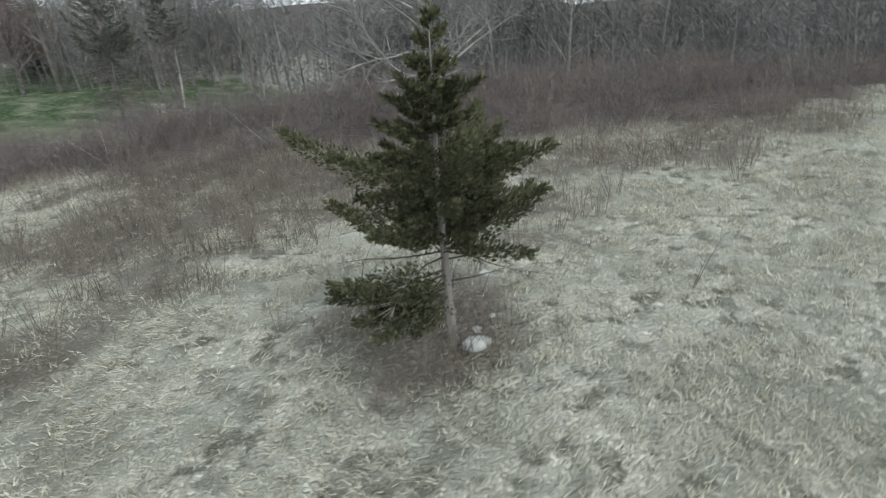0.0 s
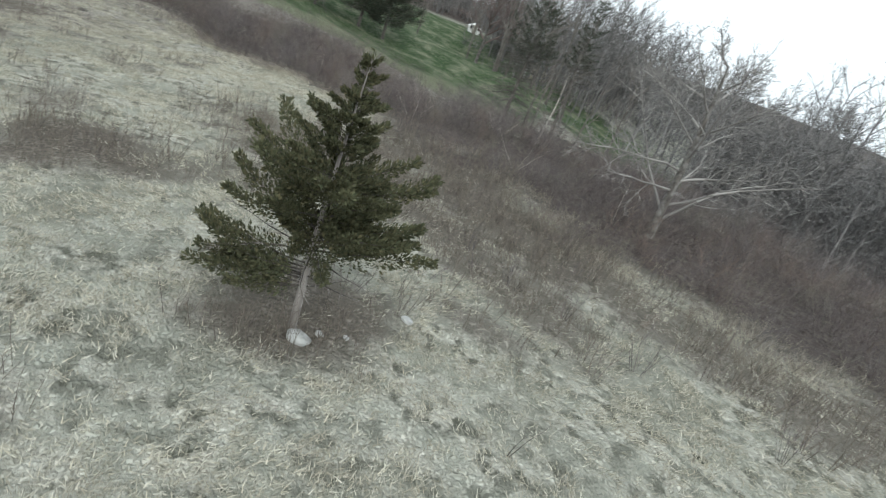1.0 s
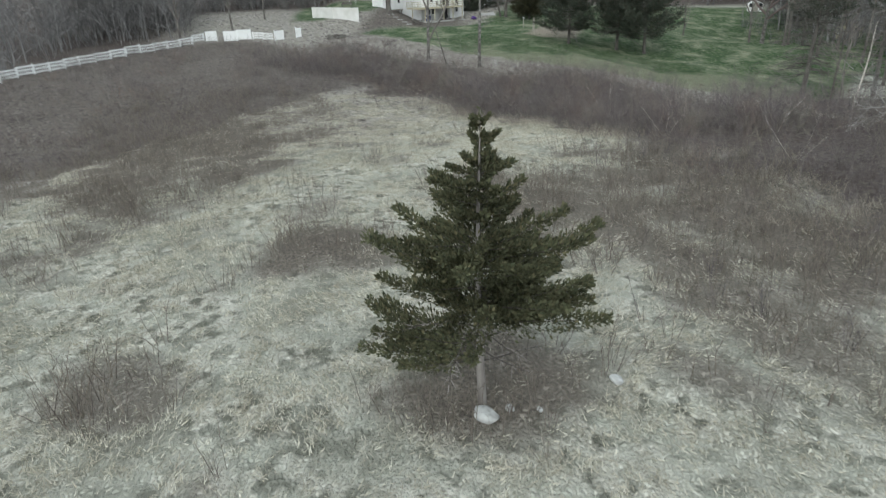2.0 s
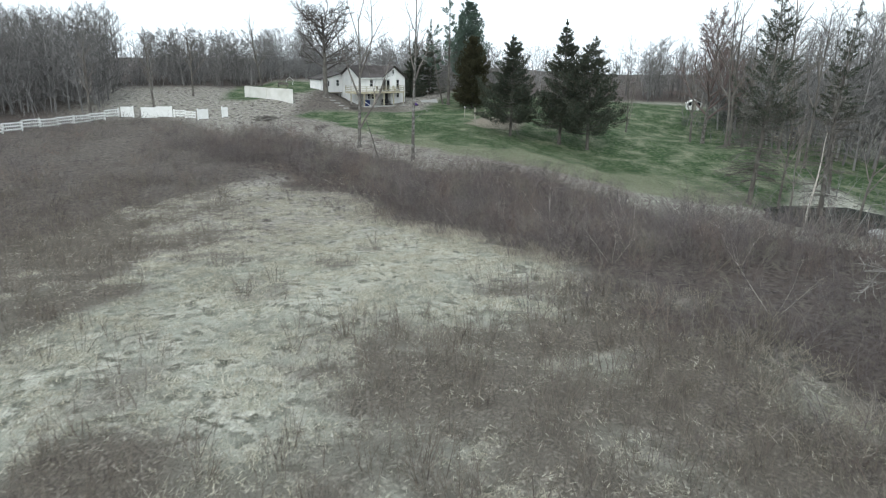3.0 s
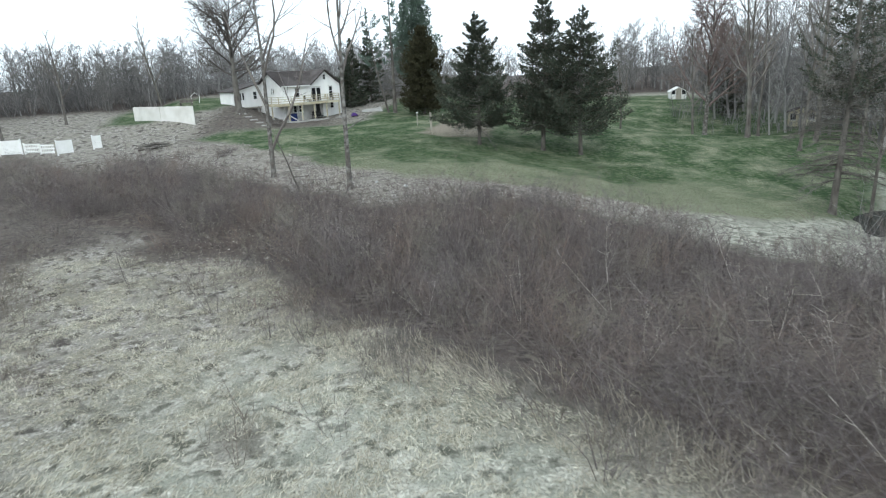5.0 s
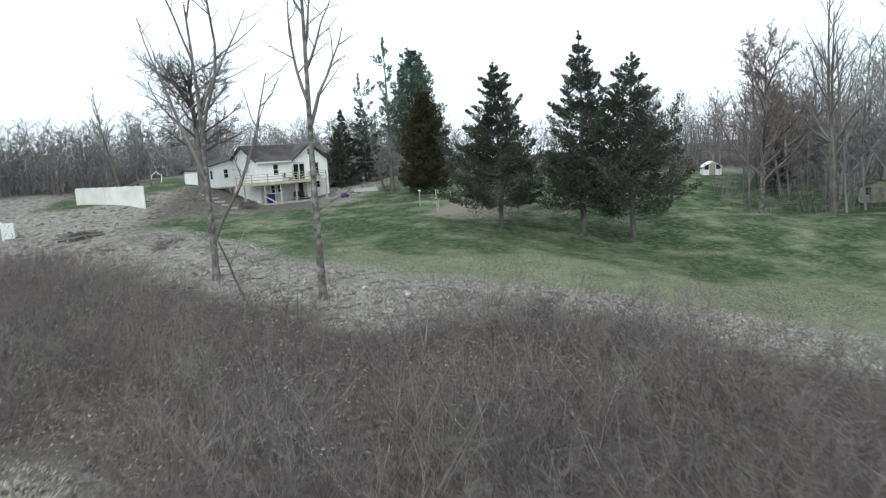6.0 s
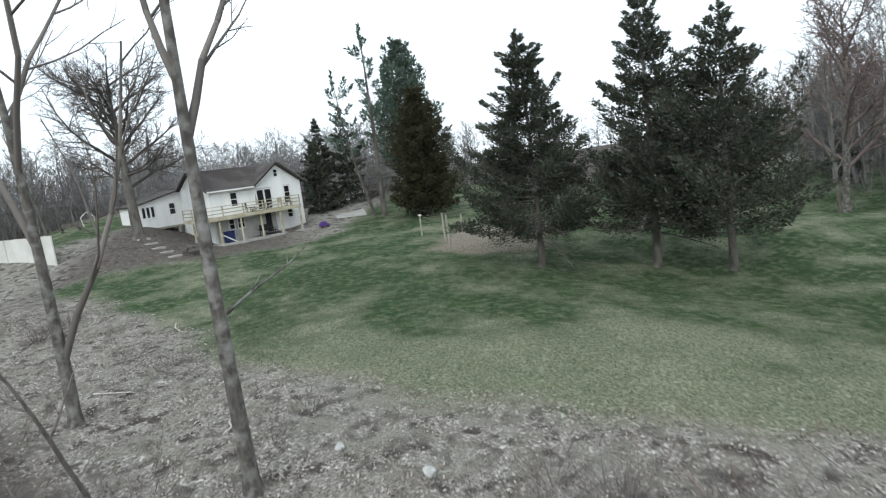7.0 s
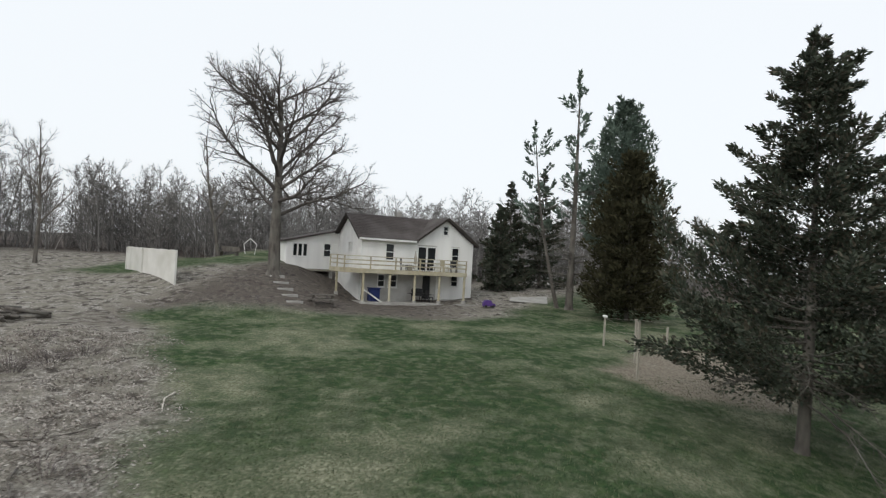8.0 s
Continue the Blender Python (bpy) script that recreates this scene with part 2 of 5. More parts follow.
M_WOODS = varied("far_woods_twigs", [(0.20, 0.195, 0.19), (0.145, 0.14, 0.138), (0.265, 0.258, 0.25), (0.38, 0.37, 0.355)], 0.95, 0.02)
M_CEDAR_BARK = mottled("shredding_cedar_bark", (0.32, 0.295, 0.27), (0.18, 0.16, 0.145), 7, 0.95, 0.02, stretch=(1, 1, 0.15))
M_CEDAR = varied("cedar_sprays", [(0.092, 0.10, 0.056), (0.135, 0.138, 0.077), (0.062, 0.072, 0.043), (0.175, 0.16, 0.09)], 0.9, 0.8, 0.15)
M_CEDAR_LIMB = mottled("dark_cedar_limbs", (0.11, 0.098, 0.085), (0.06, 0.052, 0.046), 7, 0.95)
M_SPRUCE = varied("dark_conifer_sprays", [(0.070, 0.088, 0.068), (0.104, 0.121, 0.087), (0.050, 0.065, 0.051), (0.135, 0.117, 0.088)], 0.9, 0.5, 0.15)
M_ARBOR = varied("brownish_evergreen_sprays", [(0.058, 0.058, 0.034), (0.078, 0.073, 0.042), (0.042, 0.045, 0.027)], 0.95, 0.5, 0.1)
M_PINE = varied("blue_green_pine_needles", [(0.12, 0.165, 0.135), (0.165, 0.22, 0.175), (0.085, 0.12, 0.10)], 0.8, 0.5)
M_STONE = mottled("lichened_stone", (0.46, 0.46, 0.44), (0.24, 0.24, 0.225), 5, 0.9, 0.03, (0.58, 0.58, 0.55), 2.0)
M_SIDING = mottled("white_clapboard", (0.88, 0.875, 0.85), (0.80, 0.79, 0.77), 1.4, 0.6, 0, (0.76, 0.76, 0.73), 0.35)
M_TRIM = mottled("white_trim", (0.82, 0.82, 0.80), (0.75, 0.75, 0.72), 2, 0.5)
M_ROOF = mottled("dark_brown_shingles", (0.075, 0.062, 0.058), (0.045, 0.038, 0.036), 14, 0.9, 0.01, (0.10, 0.09, 0.085), 0.5)
M_FASCIA = mottled("dark_fascia", (0.06, 0.05, 0.045), (0.04, 0.035, 0.03), 4, 0.7)
M_DECK = mottled("weathered_deck_wood", (0.48, 0.43, 0.30), (0.36, 0.32, 0.23), 3, 0.8, 0.004, (0.55, 0.52, 0.40), 0.6)
M_CONCRETE = mottled("concrete", (0.42, 0.41, 0.38), (0.32, 0.31, 0.29), 2.5, 0.9, 0.004, (0.28, 0.27, 0.25), 0.6)
M_BASE_WALL = mottled("painted_foundation_wall", (0.55, 0.54, 0.51), (0.46, 0.45, 0.42), 1.5, 0.8)
M_VINYL = mottled("white_panel_board", (0.74, 0.73, 0.69), (0.66, 0.65, 0.61), 0.8, 0.6, 0, (0.58, 0.57, 0.52), 0.5)
M_POST = mottled("grey_post_wood", (0.42, 0.39, 0.33), (0.28, 0.26, 0.22), 6, 0.9, 0, stretch=(1, 1, 0.2))
M_BLUE = mottled("blue_plastic", (0.02, 0.035, 0.13), (0.015, 0.025, 0.10), 3, 0.5)
M_PURPLE = mottled("purple_plastic", (0.10, 0.05, 0.22), (0.08, 0.04, 0.18), 3, 0.5)
M_DARK = mottled("dark_plastic", (0.02, 0.02, 0.022), (0.035, 0.035, 0.036), 5, 0.5)
M_WATER, _t, _b = material("pond_water", (0.02, 0.025, 0.02), 0.06, 0, 0.5)
bump(_t, _b, noise_fac(_t, 1.2, 3), 0.05, 0.05)
M_GLASS, _t, _b = material("window_glass", (0.018, 0.02, 0.022), 0.05, 0, 0.5)


# ---- mesh helpers ----
def mesh_object(name, verts, faces, mat, parent=None, label="", flat=True):
    me = bpy.data.meshes.new(name)
    v = np.asarray(verts, np.float32).reshape(-1, 3)
    me.vertices.add(len(v))
    me.vertices.foreach_set("co", v.ravel())
    groups = faces if isinstance(faces, list) else [faces]
    groups = [np.asarray(g, np.int32) for g in groups if len(g)]
    loops = np.concatenate([g.ravel() for g in groups])
    sizes = np.concatenate([np.full(len(g), g.shape[1], np.int32) for g in groups])
    me.loops.add(len(loops))
    me.loops.foreach_set("vertex_index", loops)
    me.polygons.add(len(sizes))
    me.polygons.foreach_set("loop_start", np.concatenate([[0], np.cumsum(sizes)[:-1]]).astype(np.int32))
    me.update(calc_edges=True)
    me.validate()
    if not flat:
        me.polygons.foreach_set("use_smooth", np.ones(len(me.polygons), bool))
    me.materials.append(mat)
    ob = new(name, me)
    if parent:
        ob.parent = parent
    if label:
        ob["label"] = label
    return ob


def part(name, bm, mat, parent=None, label=""):
    me = bpy.data.meshes.new(name)
    bm.to_mesh(me)
    bm.free()
    me.materials.append(mat)
    ob = new(name, me)
    if parent:
        ob.parent = parent
    if label:
        ob["label"] = label
    return ob


def empty(name, m):
    ob = new(name)
    ob.empty_display_size = 0.3
    ob.matrix_world = m
    return ob


def unit(v):
    v = np.asarray(v, float)
    return v / np.maximum(np.linalg.norm(v, axis=-1, keepdims=True), 1e-9)


def side_axes(d):
    d = unit(d)
    ref = np.where(np.abs(d[:, 2:3]) < 0.9, [[0.0, 0.0, 1.0]], [[1.0, 0.0, 0.0]])
    a = unit(np.cross(d, ref))
    return a, np.cross(d, a)


def tubes(p0, p1, r0, r1, sides):
    """Tapered open tubes, one for each row."""
    p0, p1 = np.asarray(p0, float), np.asarray(p1, float)
    n = len(p0)
    a, b = side_axes(p1 - p0)
    ang = np.arange(sides) * 2 * np.pi / sides
    ring = a[:, None] * np.cos(ang)[None, :, None] + b[:, None] * np.sin(ang)[None, :, None]
    v = np.concatenate([p0[:, None] + ring * np.asarray(r0).reshape(-1, 1, 1), p1[:, None] + ring * np.asarray(r1).reshape(-1, 1, 1)], 1)
    k = np.arange(sides)
    q = np.stack([k, (k + 1) % sides, (k + 1) % sides + sides, k + sides], 1)
    f = (q[None] + (np.arange(n) * 2 * sides)[:, None, None]).reshape(-1, 4)
    return v.reshape(-1, 3), f


def spikes(p0, p1, r):
    """Thin three-sided twigs that end in a point."""
    p0, p1 = np.asarray(p0, float), np.asarray(p1, float)
    a, b = side_axes(p1 - p0)
    ang = np.arange(3) * 2 * np.pi / 3
    ring = a[:, None] * np.cos(ang)[None, :, None] + b[:, None] * np.sin(ang)[None, :, None]
    v = np.concatenate([p0[:, None] + ring * np.asarray(r).reshape(-1, 1, 1), p1[:, None]], 1)
    q = np.array([[0, 1, 3], [1, 2, 3], [2, 0, 3]])
    return v.reshape(-1, 3), (q[None] + (np.arange(len(p0)) * 4)[:, None, None]).reshape(-1, 3)


def kites(p, d, length, width, rng):
    """Small pointed sprays or blades, each a bent kite of two triangles."""
    p, d = np.asarray(p, float), unit(d)
    n = len(p)
    side = unit(np.cross(d, rng.normal(size=(n, 3))))
    up = np.cross(side, d)
    L, W = np.broadcast_to(length, (n,))[:, None], np.broadcast_to(width, (n,))[:, None]
    mid = p + d * L * 0.45
    v = np.stack([p, mid + side * W / 2 + up * W * 0.25, p + d * L, mid - side * W / 2 + up * W * 0.25], 1)
    f = np.array([[0, 1, 2, 3]])[None] + (np.arange(n) * 4)[:, None, None]
    return v.reshape(-1, 3), f.reshape(-1, 4)


def slivers(p0, p1, width, rng):
    """The finest twigs and blades: one slim triangle each."""
    p0, p1 = np.asarray(p0, float), np.asarray(p1, float)
    n = len(p0)
    side = unit(np.cross(p1 - p0, rng.normal(size=(n, 3)))) * np.broadcast_to(width, (n,))[:, None] / 2
    v = np.stack([p0 - side, p0 + side, p1], 1)
    return v.reshape(-1, 3), np.arange(3 * n).reshape(n, 3)


def merge(sets):
    """Joins (verts, faces) pairs; faces of one size stay together."""
    vs, by, at = [], {}, 0
    for v, f in sets:
        if len(v) == 0:
            continue
        vs.append(v)
        for g in (f if isinstance(f, list) else [f]):
            by.setdefault(g.shape[1], []).append(g + at)
        at += len(v)
    return np.concatenate(vs), [np.concatenate(g) for g in by.values()]


def box(bm, x0, x1, y0, y1, z0, z1, bevel=0.0):
    c = [bm.verts.new(p) for p in ((x0, y0, z0), (x1, y0, z0), (x1, y1, z0), (x0, y1, z0), (x0, y0, z1), (x1, y0, z1), (x1, y1, z1), (x0, y1, z1))]
    fs = [bm.faces.new([c[i] for i in q]) for q in ((3, 2, 1, 0), (4, 5, 6, 7), (0, 1, 5, 4), (1, 2, 6, 5), (2, 3, 7, 6), (3, 0, 4, 7))]
    if bevel:
        bmesh.ops.bevel(bm, geom=list({e for f in fs for e in f.edges}), offset=bevel, segments=1, affect="EDGES")
    return bm


def boxed(*sizes, bevel=0.0):
    return box(bmesh.new(), *sizes, bevel=bevel)


def prism(bm, pts, y0, y1):
    """A polygon of the x-z plane, drawn out from y0 to y1."""
    a, b = [bm.verts.new((x, y0, z)) for x, z in pts], [bm.verts.new((x, y1, z)) for x, z in pts]
    bm.faces.new(a)
    bm.faces.new(b[::-1])
    for i in range(len(pts)):
        j = (i + 1) % len(pts)
        bm.faces.new((a[j], a[i], b[i], b[j]))
    bmesh.ops.recalc_face_normals(bm, faces=bm.faces)
    return bm


# ---- the ground ----
def axis(lo, hi, step, reach, grow):
    mid = np.arange(lo, hi + 1e-6, step)
    out, s = [], step
    p = 0.0
    while p < reach:
        s *= grow
        p += s
        out.append(p)
    return np.concatenate([lo - np.array(out[::-1]), mid, hi + np.array(out)])



def surface(x, y):
    """The ground as built, with its small lumps."""
    near = smooth(120, 60, np.hypot(x + 50, y - 35) * 0.8)
    rough = 0.13 * wobble(x, y, 1.9, 41) + 0.18 * wobble(x, y, 7, 45)
    return height(x, y) + rough * (1 - 0.8 * lawn_mask(x, y)) * near


def build_ground():
    xs, ys = axis(-122, 22, 0.72, 1500, 1.18), axis(-10, 90, 0.72, 1500, 1.18)
    X, Y = np.meshgrid(xs, ys, indexing="ij")
    lawn, scrub, weeds = lawn_mask(X, Y), scrub_mask(X, Y), weed_mask(X, Y)
    Z = surface(X, Y)
    litter = smooth(-42, -52, X + 0.5 * (Y - 40) + wobble(X, Y, 5, 51) * 2.5) * smooth(62, 54, Y)
    woods = smooth(104, 122, np.hypot(X + 60, Y - 30)) * (1 - 0.9 * lawn) + smooth(-128, -140, X) + smooth(-3, -16, Y - 0.12 * (X + 100)) * smooth(-75, -92, X) + smooth(60, 72, Y) * smooth(-48, -40, X)
    scrub = np.clip(np.maximum(scrub, woods), 0, 1) * (1 - lawn * (Y > 78))
    bank = 0.8 * smooth(-95, -101, X + wobble(X, Y, 4, 55) * 1.5) * smooth(0, 8, Y) * smooth(46, 38, Y) * (1 - lawn) * smooth(21, 25, Y + 0.35 * (X + 105))
    scrub = np.maximum(scrub, bank)
    pale = smooth(-1.5, 2.5, 9.0 - np.abs(inside(X, Y, LAWN)) + wobble(X, Y, 7, 61) * 5) * smooth(-84, -72, X) * smooth(72, 60, Y)
    bed = smooth(-0.5, 0.4, inside(X, Y, GARDEN) + wobble(X, Y, 3, 71) * 0.5)
    n0, n1 = X.shape
    i = np.arange(n0 * n1).reshape(n0, n1)
    f = np.stack([i[:-1, :-1], i[1:, :-1], i[1:, 1:], i[:-1, 1:]], -1).reshape(-1, 4)
    ob = mesh_object("ground", np.stack([X, Y, Z], -1).reshape(-1, 3), f, M_GROUND, flat=False)
    for n, a in (("lawn", lawn), ("scrub", scrub), ("weeds", weeds), ("litter", litter), ("pale", pale * 0.72), ("bed", bed)):
        at = ob.data.attributes.new(n, "FLOAT", "POINT")
        at.data.foreach_set("value", a.ravel().astype(np.float32))
    return tagged(ob, "rolling ground of bleached dry grass, leaf litter and green lawn", "ground", kind="structure")


ground = build_ground()

# ---- plants: how they grow ----
def grow(segs, p, d, length, radius, level, spec, rng):
    """Adds one limb and its side limbs to segs, rows of (p0, p1, r0, r1, level)."""
    s = spec[level]
    n = s["n"]
    pts, step = [np.array(p, float)], length / n
    d = unit(np.array(d, float))
    dirs = []
    for k in range(n):
        d = unit(d + rng.normal(size=3) * s["wander"] + np.array([0, 0, s["rise"]]))
        dirs.append(d)
        pts.append(pts[-1] + d * step)
    tip = s.get("tip", 0.3)
    rad = [radius * (1 - (1 - tip) * k / n) for k in range(n + 1)]
    for k in range(n):
        segs.append((pts[k], pts[k + 1], rad[k], rad[k + 1], level))
    if level + 1 < len(spec):
        c = spec[level + 1]
        count = c["count"] if level == 0 else max(2, int(c["count"] * rng.uniform(0.7, 1.25)))
        for j in range(count):
            u = c["from"] + (c.get("to", 1.0) - c["from"]) * (j + rng.uniform(0, 0.9)) / count
            k = min(n - 1, int(u * n))
            q = pts[k] + (pts[k + 1] - pts[k]) * (u * n - k)
            base = dirs[k]
            around = j * 2.4 + rng.uniform(-0.6, 0.6)
            a, b = side_axes(base[None])
            out = a[0] * math.cos(around) + b[0] * math.sin(around)
            ang = radians(c["angle"] * rng.uniform(0.75, 1.25))
            cd = base * math.cos(ang) + out * math.sin(ang)
            taper = c.get("shape", lambda w: 1 - 0.55 * w)(u)
            cl = (c["len"] if level == 0 else length * c["len"]) * taper * rng.uniform(0.75, 1.2)
            cr = min(rad[k] * 0.75, radius * c["thick"] * (0.5 + 0.5 * taper))
            grow(segs, q, cd, cl, cr, level + 1, spec, rng)


def limbs(segs, levels, sides):
    rows = [s for s in segs if s[4] in levels]
    if not rows:
        return np.zeros((0, 3)), np.zeros((0, 4), int)
    return tubes([s[0] for s in rows], [s[1] for s in rows], [s[2] for s in rows], [s[3] for s in rows], sides)


def fine_twigs(segs, level, rng, least=0.0):
    rows = [s for s in segs if s[4] == level]
    return slivers([s[0] for s in rows], [s[1] for s in rows], [max(2.2 * s[2], least) for s in rows], rng)


def plant(name, x, y, label, category, group="", sink=0.15):
    e = empty(name, pose(x, y, float(surface(x, y)) - sink))
    return tagged(e, label, category, group)


def bare_tree(name, x, y, tall, girth, seed, label, bark, twig, spread=0.45, lean=(0, 0), forks=9, fork_from=0.35, fine=1.0, group="", angle=48, count2=7, count3=6, shape=None, sway=0.035, thick=0.55, rise=0.10, least=0.0):
    rng = np.random.default_rng(seed)
    spec = [dict(n=9, wander=sway, rise=0.02 if sway > 0.02 else 0.0, tip=0.22),
            dict(n=6, wander=0.11, rise=rise, count=forks, **{"from": fork_from}, angle=angle, len=tall * spread, thick=thick, tip=0.25, shape=shape or (lambda w: 1.15 - 0.75 * w)),
            dict(n=4, wander=0.14, rise=0.07, count=count2, **{"from": 0.25}, angle=42, len=0.5, thick=0.5, tip=0.3),
            dict(n=2, wander=0.18, rise=0.05, count=count3, **{"from": 0.2}, angle=40, len=0.5, thick=0.45, tip=0.35),
            dict(n=1, wander=0.2, rise=0.04, count=max(3, int(6 * fine)), **{"from": 0.2}, angle=38, len=0.55, thick=0.5, tip=0.3)]
    segs = []
    grow(segs, (0, 0, 0), (lean[0], lean[1], 1), tall, girth, 0, spec, rng)
    tree = plant(name, x, y, label, category="tree", group=group)
    v, f = limbs(segs, (0,), 9)
    flare, ff = tubes([(0, 0, -0.2)], [tuple(segs[0][1] * 0.35)], [girth * 1.6], [girth * 0.98], 9)
    mesh_object("trunk", *merge([(v, f), (flare, ff)]), bark, tree, flat=False)
    crown = mesh_object("crown", *merge([limbs(segs, (1,), 6), limbs(segs, (2,), 3), limbs(segs, (3,), 3), fine_twigs(segs, 4, rng, least)]), twig, tree, flat=False)
    crown["kind"] = "stuff"
    return tree


def sprays_on(limb, rng, per_metre, reach, flat, up):
    """Places and ways of small sprays round one limb, given as points and its reach."""
    pts = np.array(limb)
    seg = np.linalg.norm(np.diff(pts, axis=0), axis=1)
    total = seg.sum()
    n = max(4, int(total * per_metre))
    u = 0.12 + 0.88 * rng.random(n) ** 0.8
    s = np.clip(np.searchsorted(np.cumsum(seg) / total, u), 0, len(seg) - 1)
    start = np.concatenate([[0], np.cumsum(seg)[:-1]])[s] / total
    k = ((u - start) * total / seg[s])[:, None]
    d = unit(pts[s + 1] - pts[s])
    p = pts[s] + (pts[s + 1] - pts[s]) * np.clip(k, 0, 1)
    a = unit(np.cross(d, [0, 0, 1.0]))
    b = np.cross(a, d)
    th = rng.uniform(0, 2 * np.pi, n)
    side = a * np.cos(th)[:, None] + b * (np.sin(th) * flat)[:, None]
    far = (rng.random(n) ** 0.7 * reach * np.clip(1.15 - u, 0.25, 1.0) * total / 2.5)[:, None]
    return p + side * far + d * far * 0.5, d * 0.75 + unit(side) * 0.55 + rng.normal(size=(n, 3)) * 0.28 + [0, 0, up]


def conifer(name, x, y, tall, radius, seed, label, bark, needles, bare=0.12, whorls=26, per=6, lift=0.1, droop=0.3, spray=0.2, density=60, profile=None, gaps=0.15, lean=(0, 0), group="", bole=0.016, reach=0.55, flat=0.4, up=0.1, extra=(), fat=0.4, dead=0, limb_mat=None, curl=0.10):
    """An evergreen: a straight trunk, tiers of limbs and many small sprays round them. extra: single limbs as (height, azimuth, length)."""
    rng = np.random.default_rng(seed)
    profile = profile or (lambda w: (1 - w) ** 0.85)
    top = np.array([lean[0] * tall, lean[1] * tall, tall])
    bend = rng.normal(size=2) * 0.008 * tall

    def on_trunk(w):
        return top * w + np.array([bend[0], bend[1], 0]) * math.sin(w * math.pi)
    girth = bole * tall
    ts = np.linspace(0, 1, 11)
    P = np.array([on_trunk(t) for t in ts])
    R = girth * (1 - 0.95 * ts)
    trunk = merge([tubes(P[:-1], P[1:], R[:-1], R[1:], 8), tubes([(0, 0, -0.2)], [tuple(P[1] * 0.25)], [girth * 1.5], [girth], 8)])
    rows, leaf_p, leaf_d, dead_p, dead_d = [], [], [], [], []

    def limb(w, az, L, leafy=True):
        d = unit(np.array([math.cos(az), math.sin(az), lift - droop * (1 - w) + 0.55 * w]))
        p, r = on_trunk(w), max(0.006, girth * 0.22 * (1 - w) + 0.006)
        m = max(3, int(L / 0.5))
        pts = [p]
        for q in range(m):
            e = p + d * (L / m)
            rows.append((p, e, r * (1 - 0.85 * q / m), r * (1 - 0.85 * (q + 1) / m)))
            pts.append(e)
            p = e
            d = unit(d + rng.normal(size=3) * 0.09 + [0, 0, curl if leafy else -0.05])
        if leafy:
            lp, ld = sprays_on(pts, rng, density, reach, flat, up)
            leaf_p.append(lp)
            leaf_d.append(ld)
        else:
            lp, ld = sprays_on(pts, rng, 16, 0.14, 0.5, -0.15)
            dead_p.append(lp)
            dead_d.append(ld)
    for k in range(whorls):
        w = bare + (0.985 - bare) * (k + rng.uniform(-0.3, 0.3)) / whorls
        w = min(max(w, bare * 0.9), 0.985)
        n = max(3, int(per * rng.uniform(0.75, 1.3)))
        tier = rng.uniform(0.62, 1.15)
        for j in range(n):
            if rng.random() < gaps * (0.25 + 1.3 * w):
                continue
            long = 1.0 if rng.random() > 0.12 else 1.25
            limb(w + rng.uniform(-0.3, 0.3) / whorls, 2 * math.pi * (j + rng.uniform(-0.35, 0.35)) / n + k * 1.9, radius * profile(w) * tier * rng.uniform(0.45, 1.15) * long + 0.12)
    for w, az, L in extra:
        for s in range(9):
            limb(w + rng.uniform(-0.045, 0.045), az + rng.uniform(-0.38, 0.38), L * rng.uniform(0.55, 1.05))
    for k in range(dead):
        limb(rng.uniform(min(0.12, bare), bare + 0.1), rng.uniform(0, 6.28), radius * rng.uniform(0.4, 0.9), False)
    n = int(40 * tall / 7)
    h = rng.random((n, 1)) ** 1.5
    leaf_p.append(top - [0, 0, 1] * h * 0.13 * tall + rng.normal(size=(n, 3)) * 0.06 * (0.3 + h))
    leaf_d.append(rng.normal(size=(n, 3)) * 0.5 + [0, 0, 1])
    tree = plant(name, x, y, label, "tree", group)
    mesh_object("trunk", *trunk, bark, tree, flat=False)
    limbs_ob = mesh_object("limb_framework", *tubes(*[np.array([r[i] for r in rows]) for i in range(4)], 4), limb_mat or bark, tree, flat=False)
    limbs_ob["kind"] = "stuff"
    if dead_p:
        dp, dd = np.concatenate(dead_p), unit(np.concatenate(dead_d))
        twigs_ob = mesh_object("dead_limbwork", *slivers(dp, dp + dd * rng.uniform(0.25, 0.8, (len(dp), 1)) * min(1.0, tall / 14), 0.012 + 0.0007 * tall, rng), bark, tree)
        twigs_ob["kind"] = "stuff"
    lp, ld = np.concatenate(leaf_p), np.concatenate(leaf_d)
    ll = spray * rng.uniform(0.55, 1.35, len(lp))
    crown = mesh_object("crown", *kites(lp, ld, ll, ll * fat, rng), needles, tree)
    crown["kind"] = "stuff"
    return tree


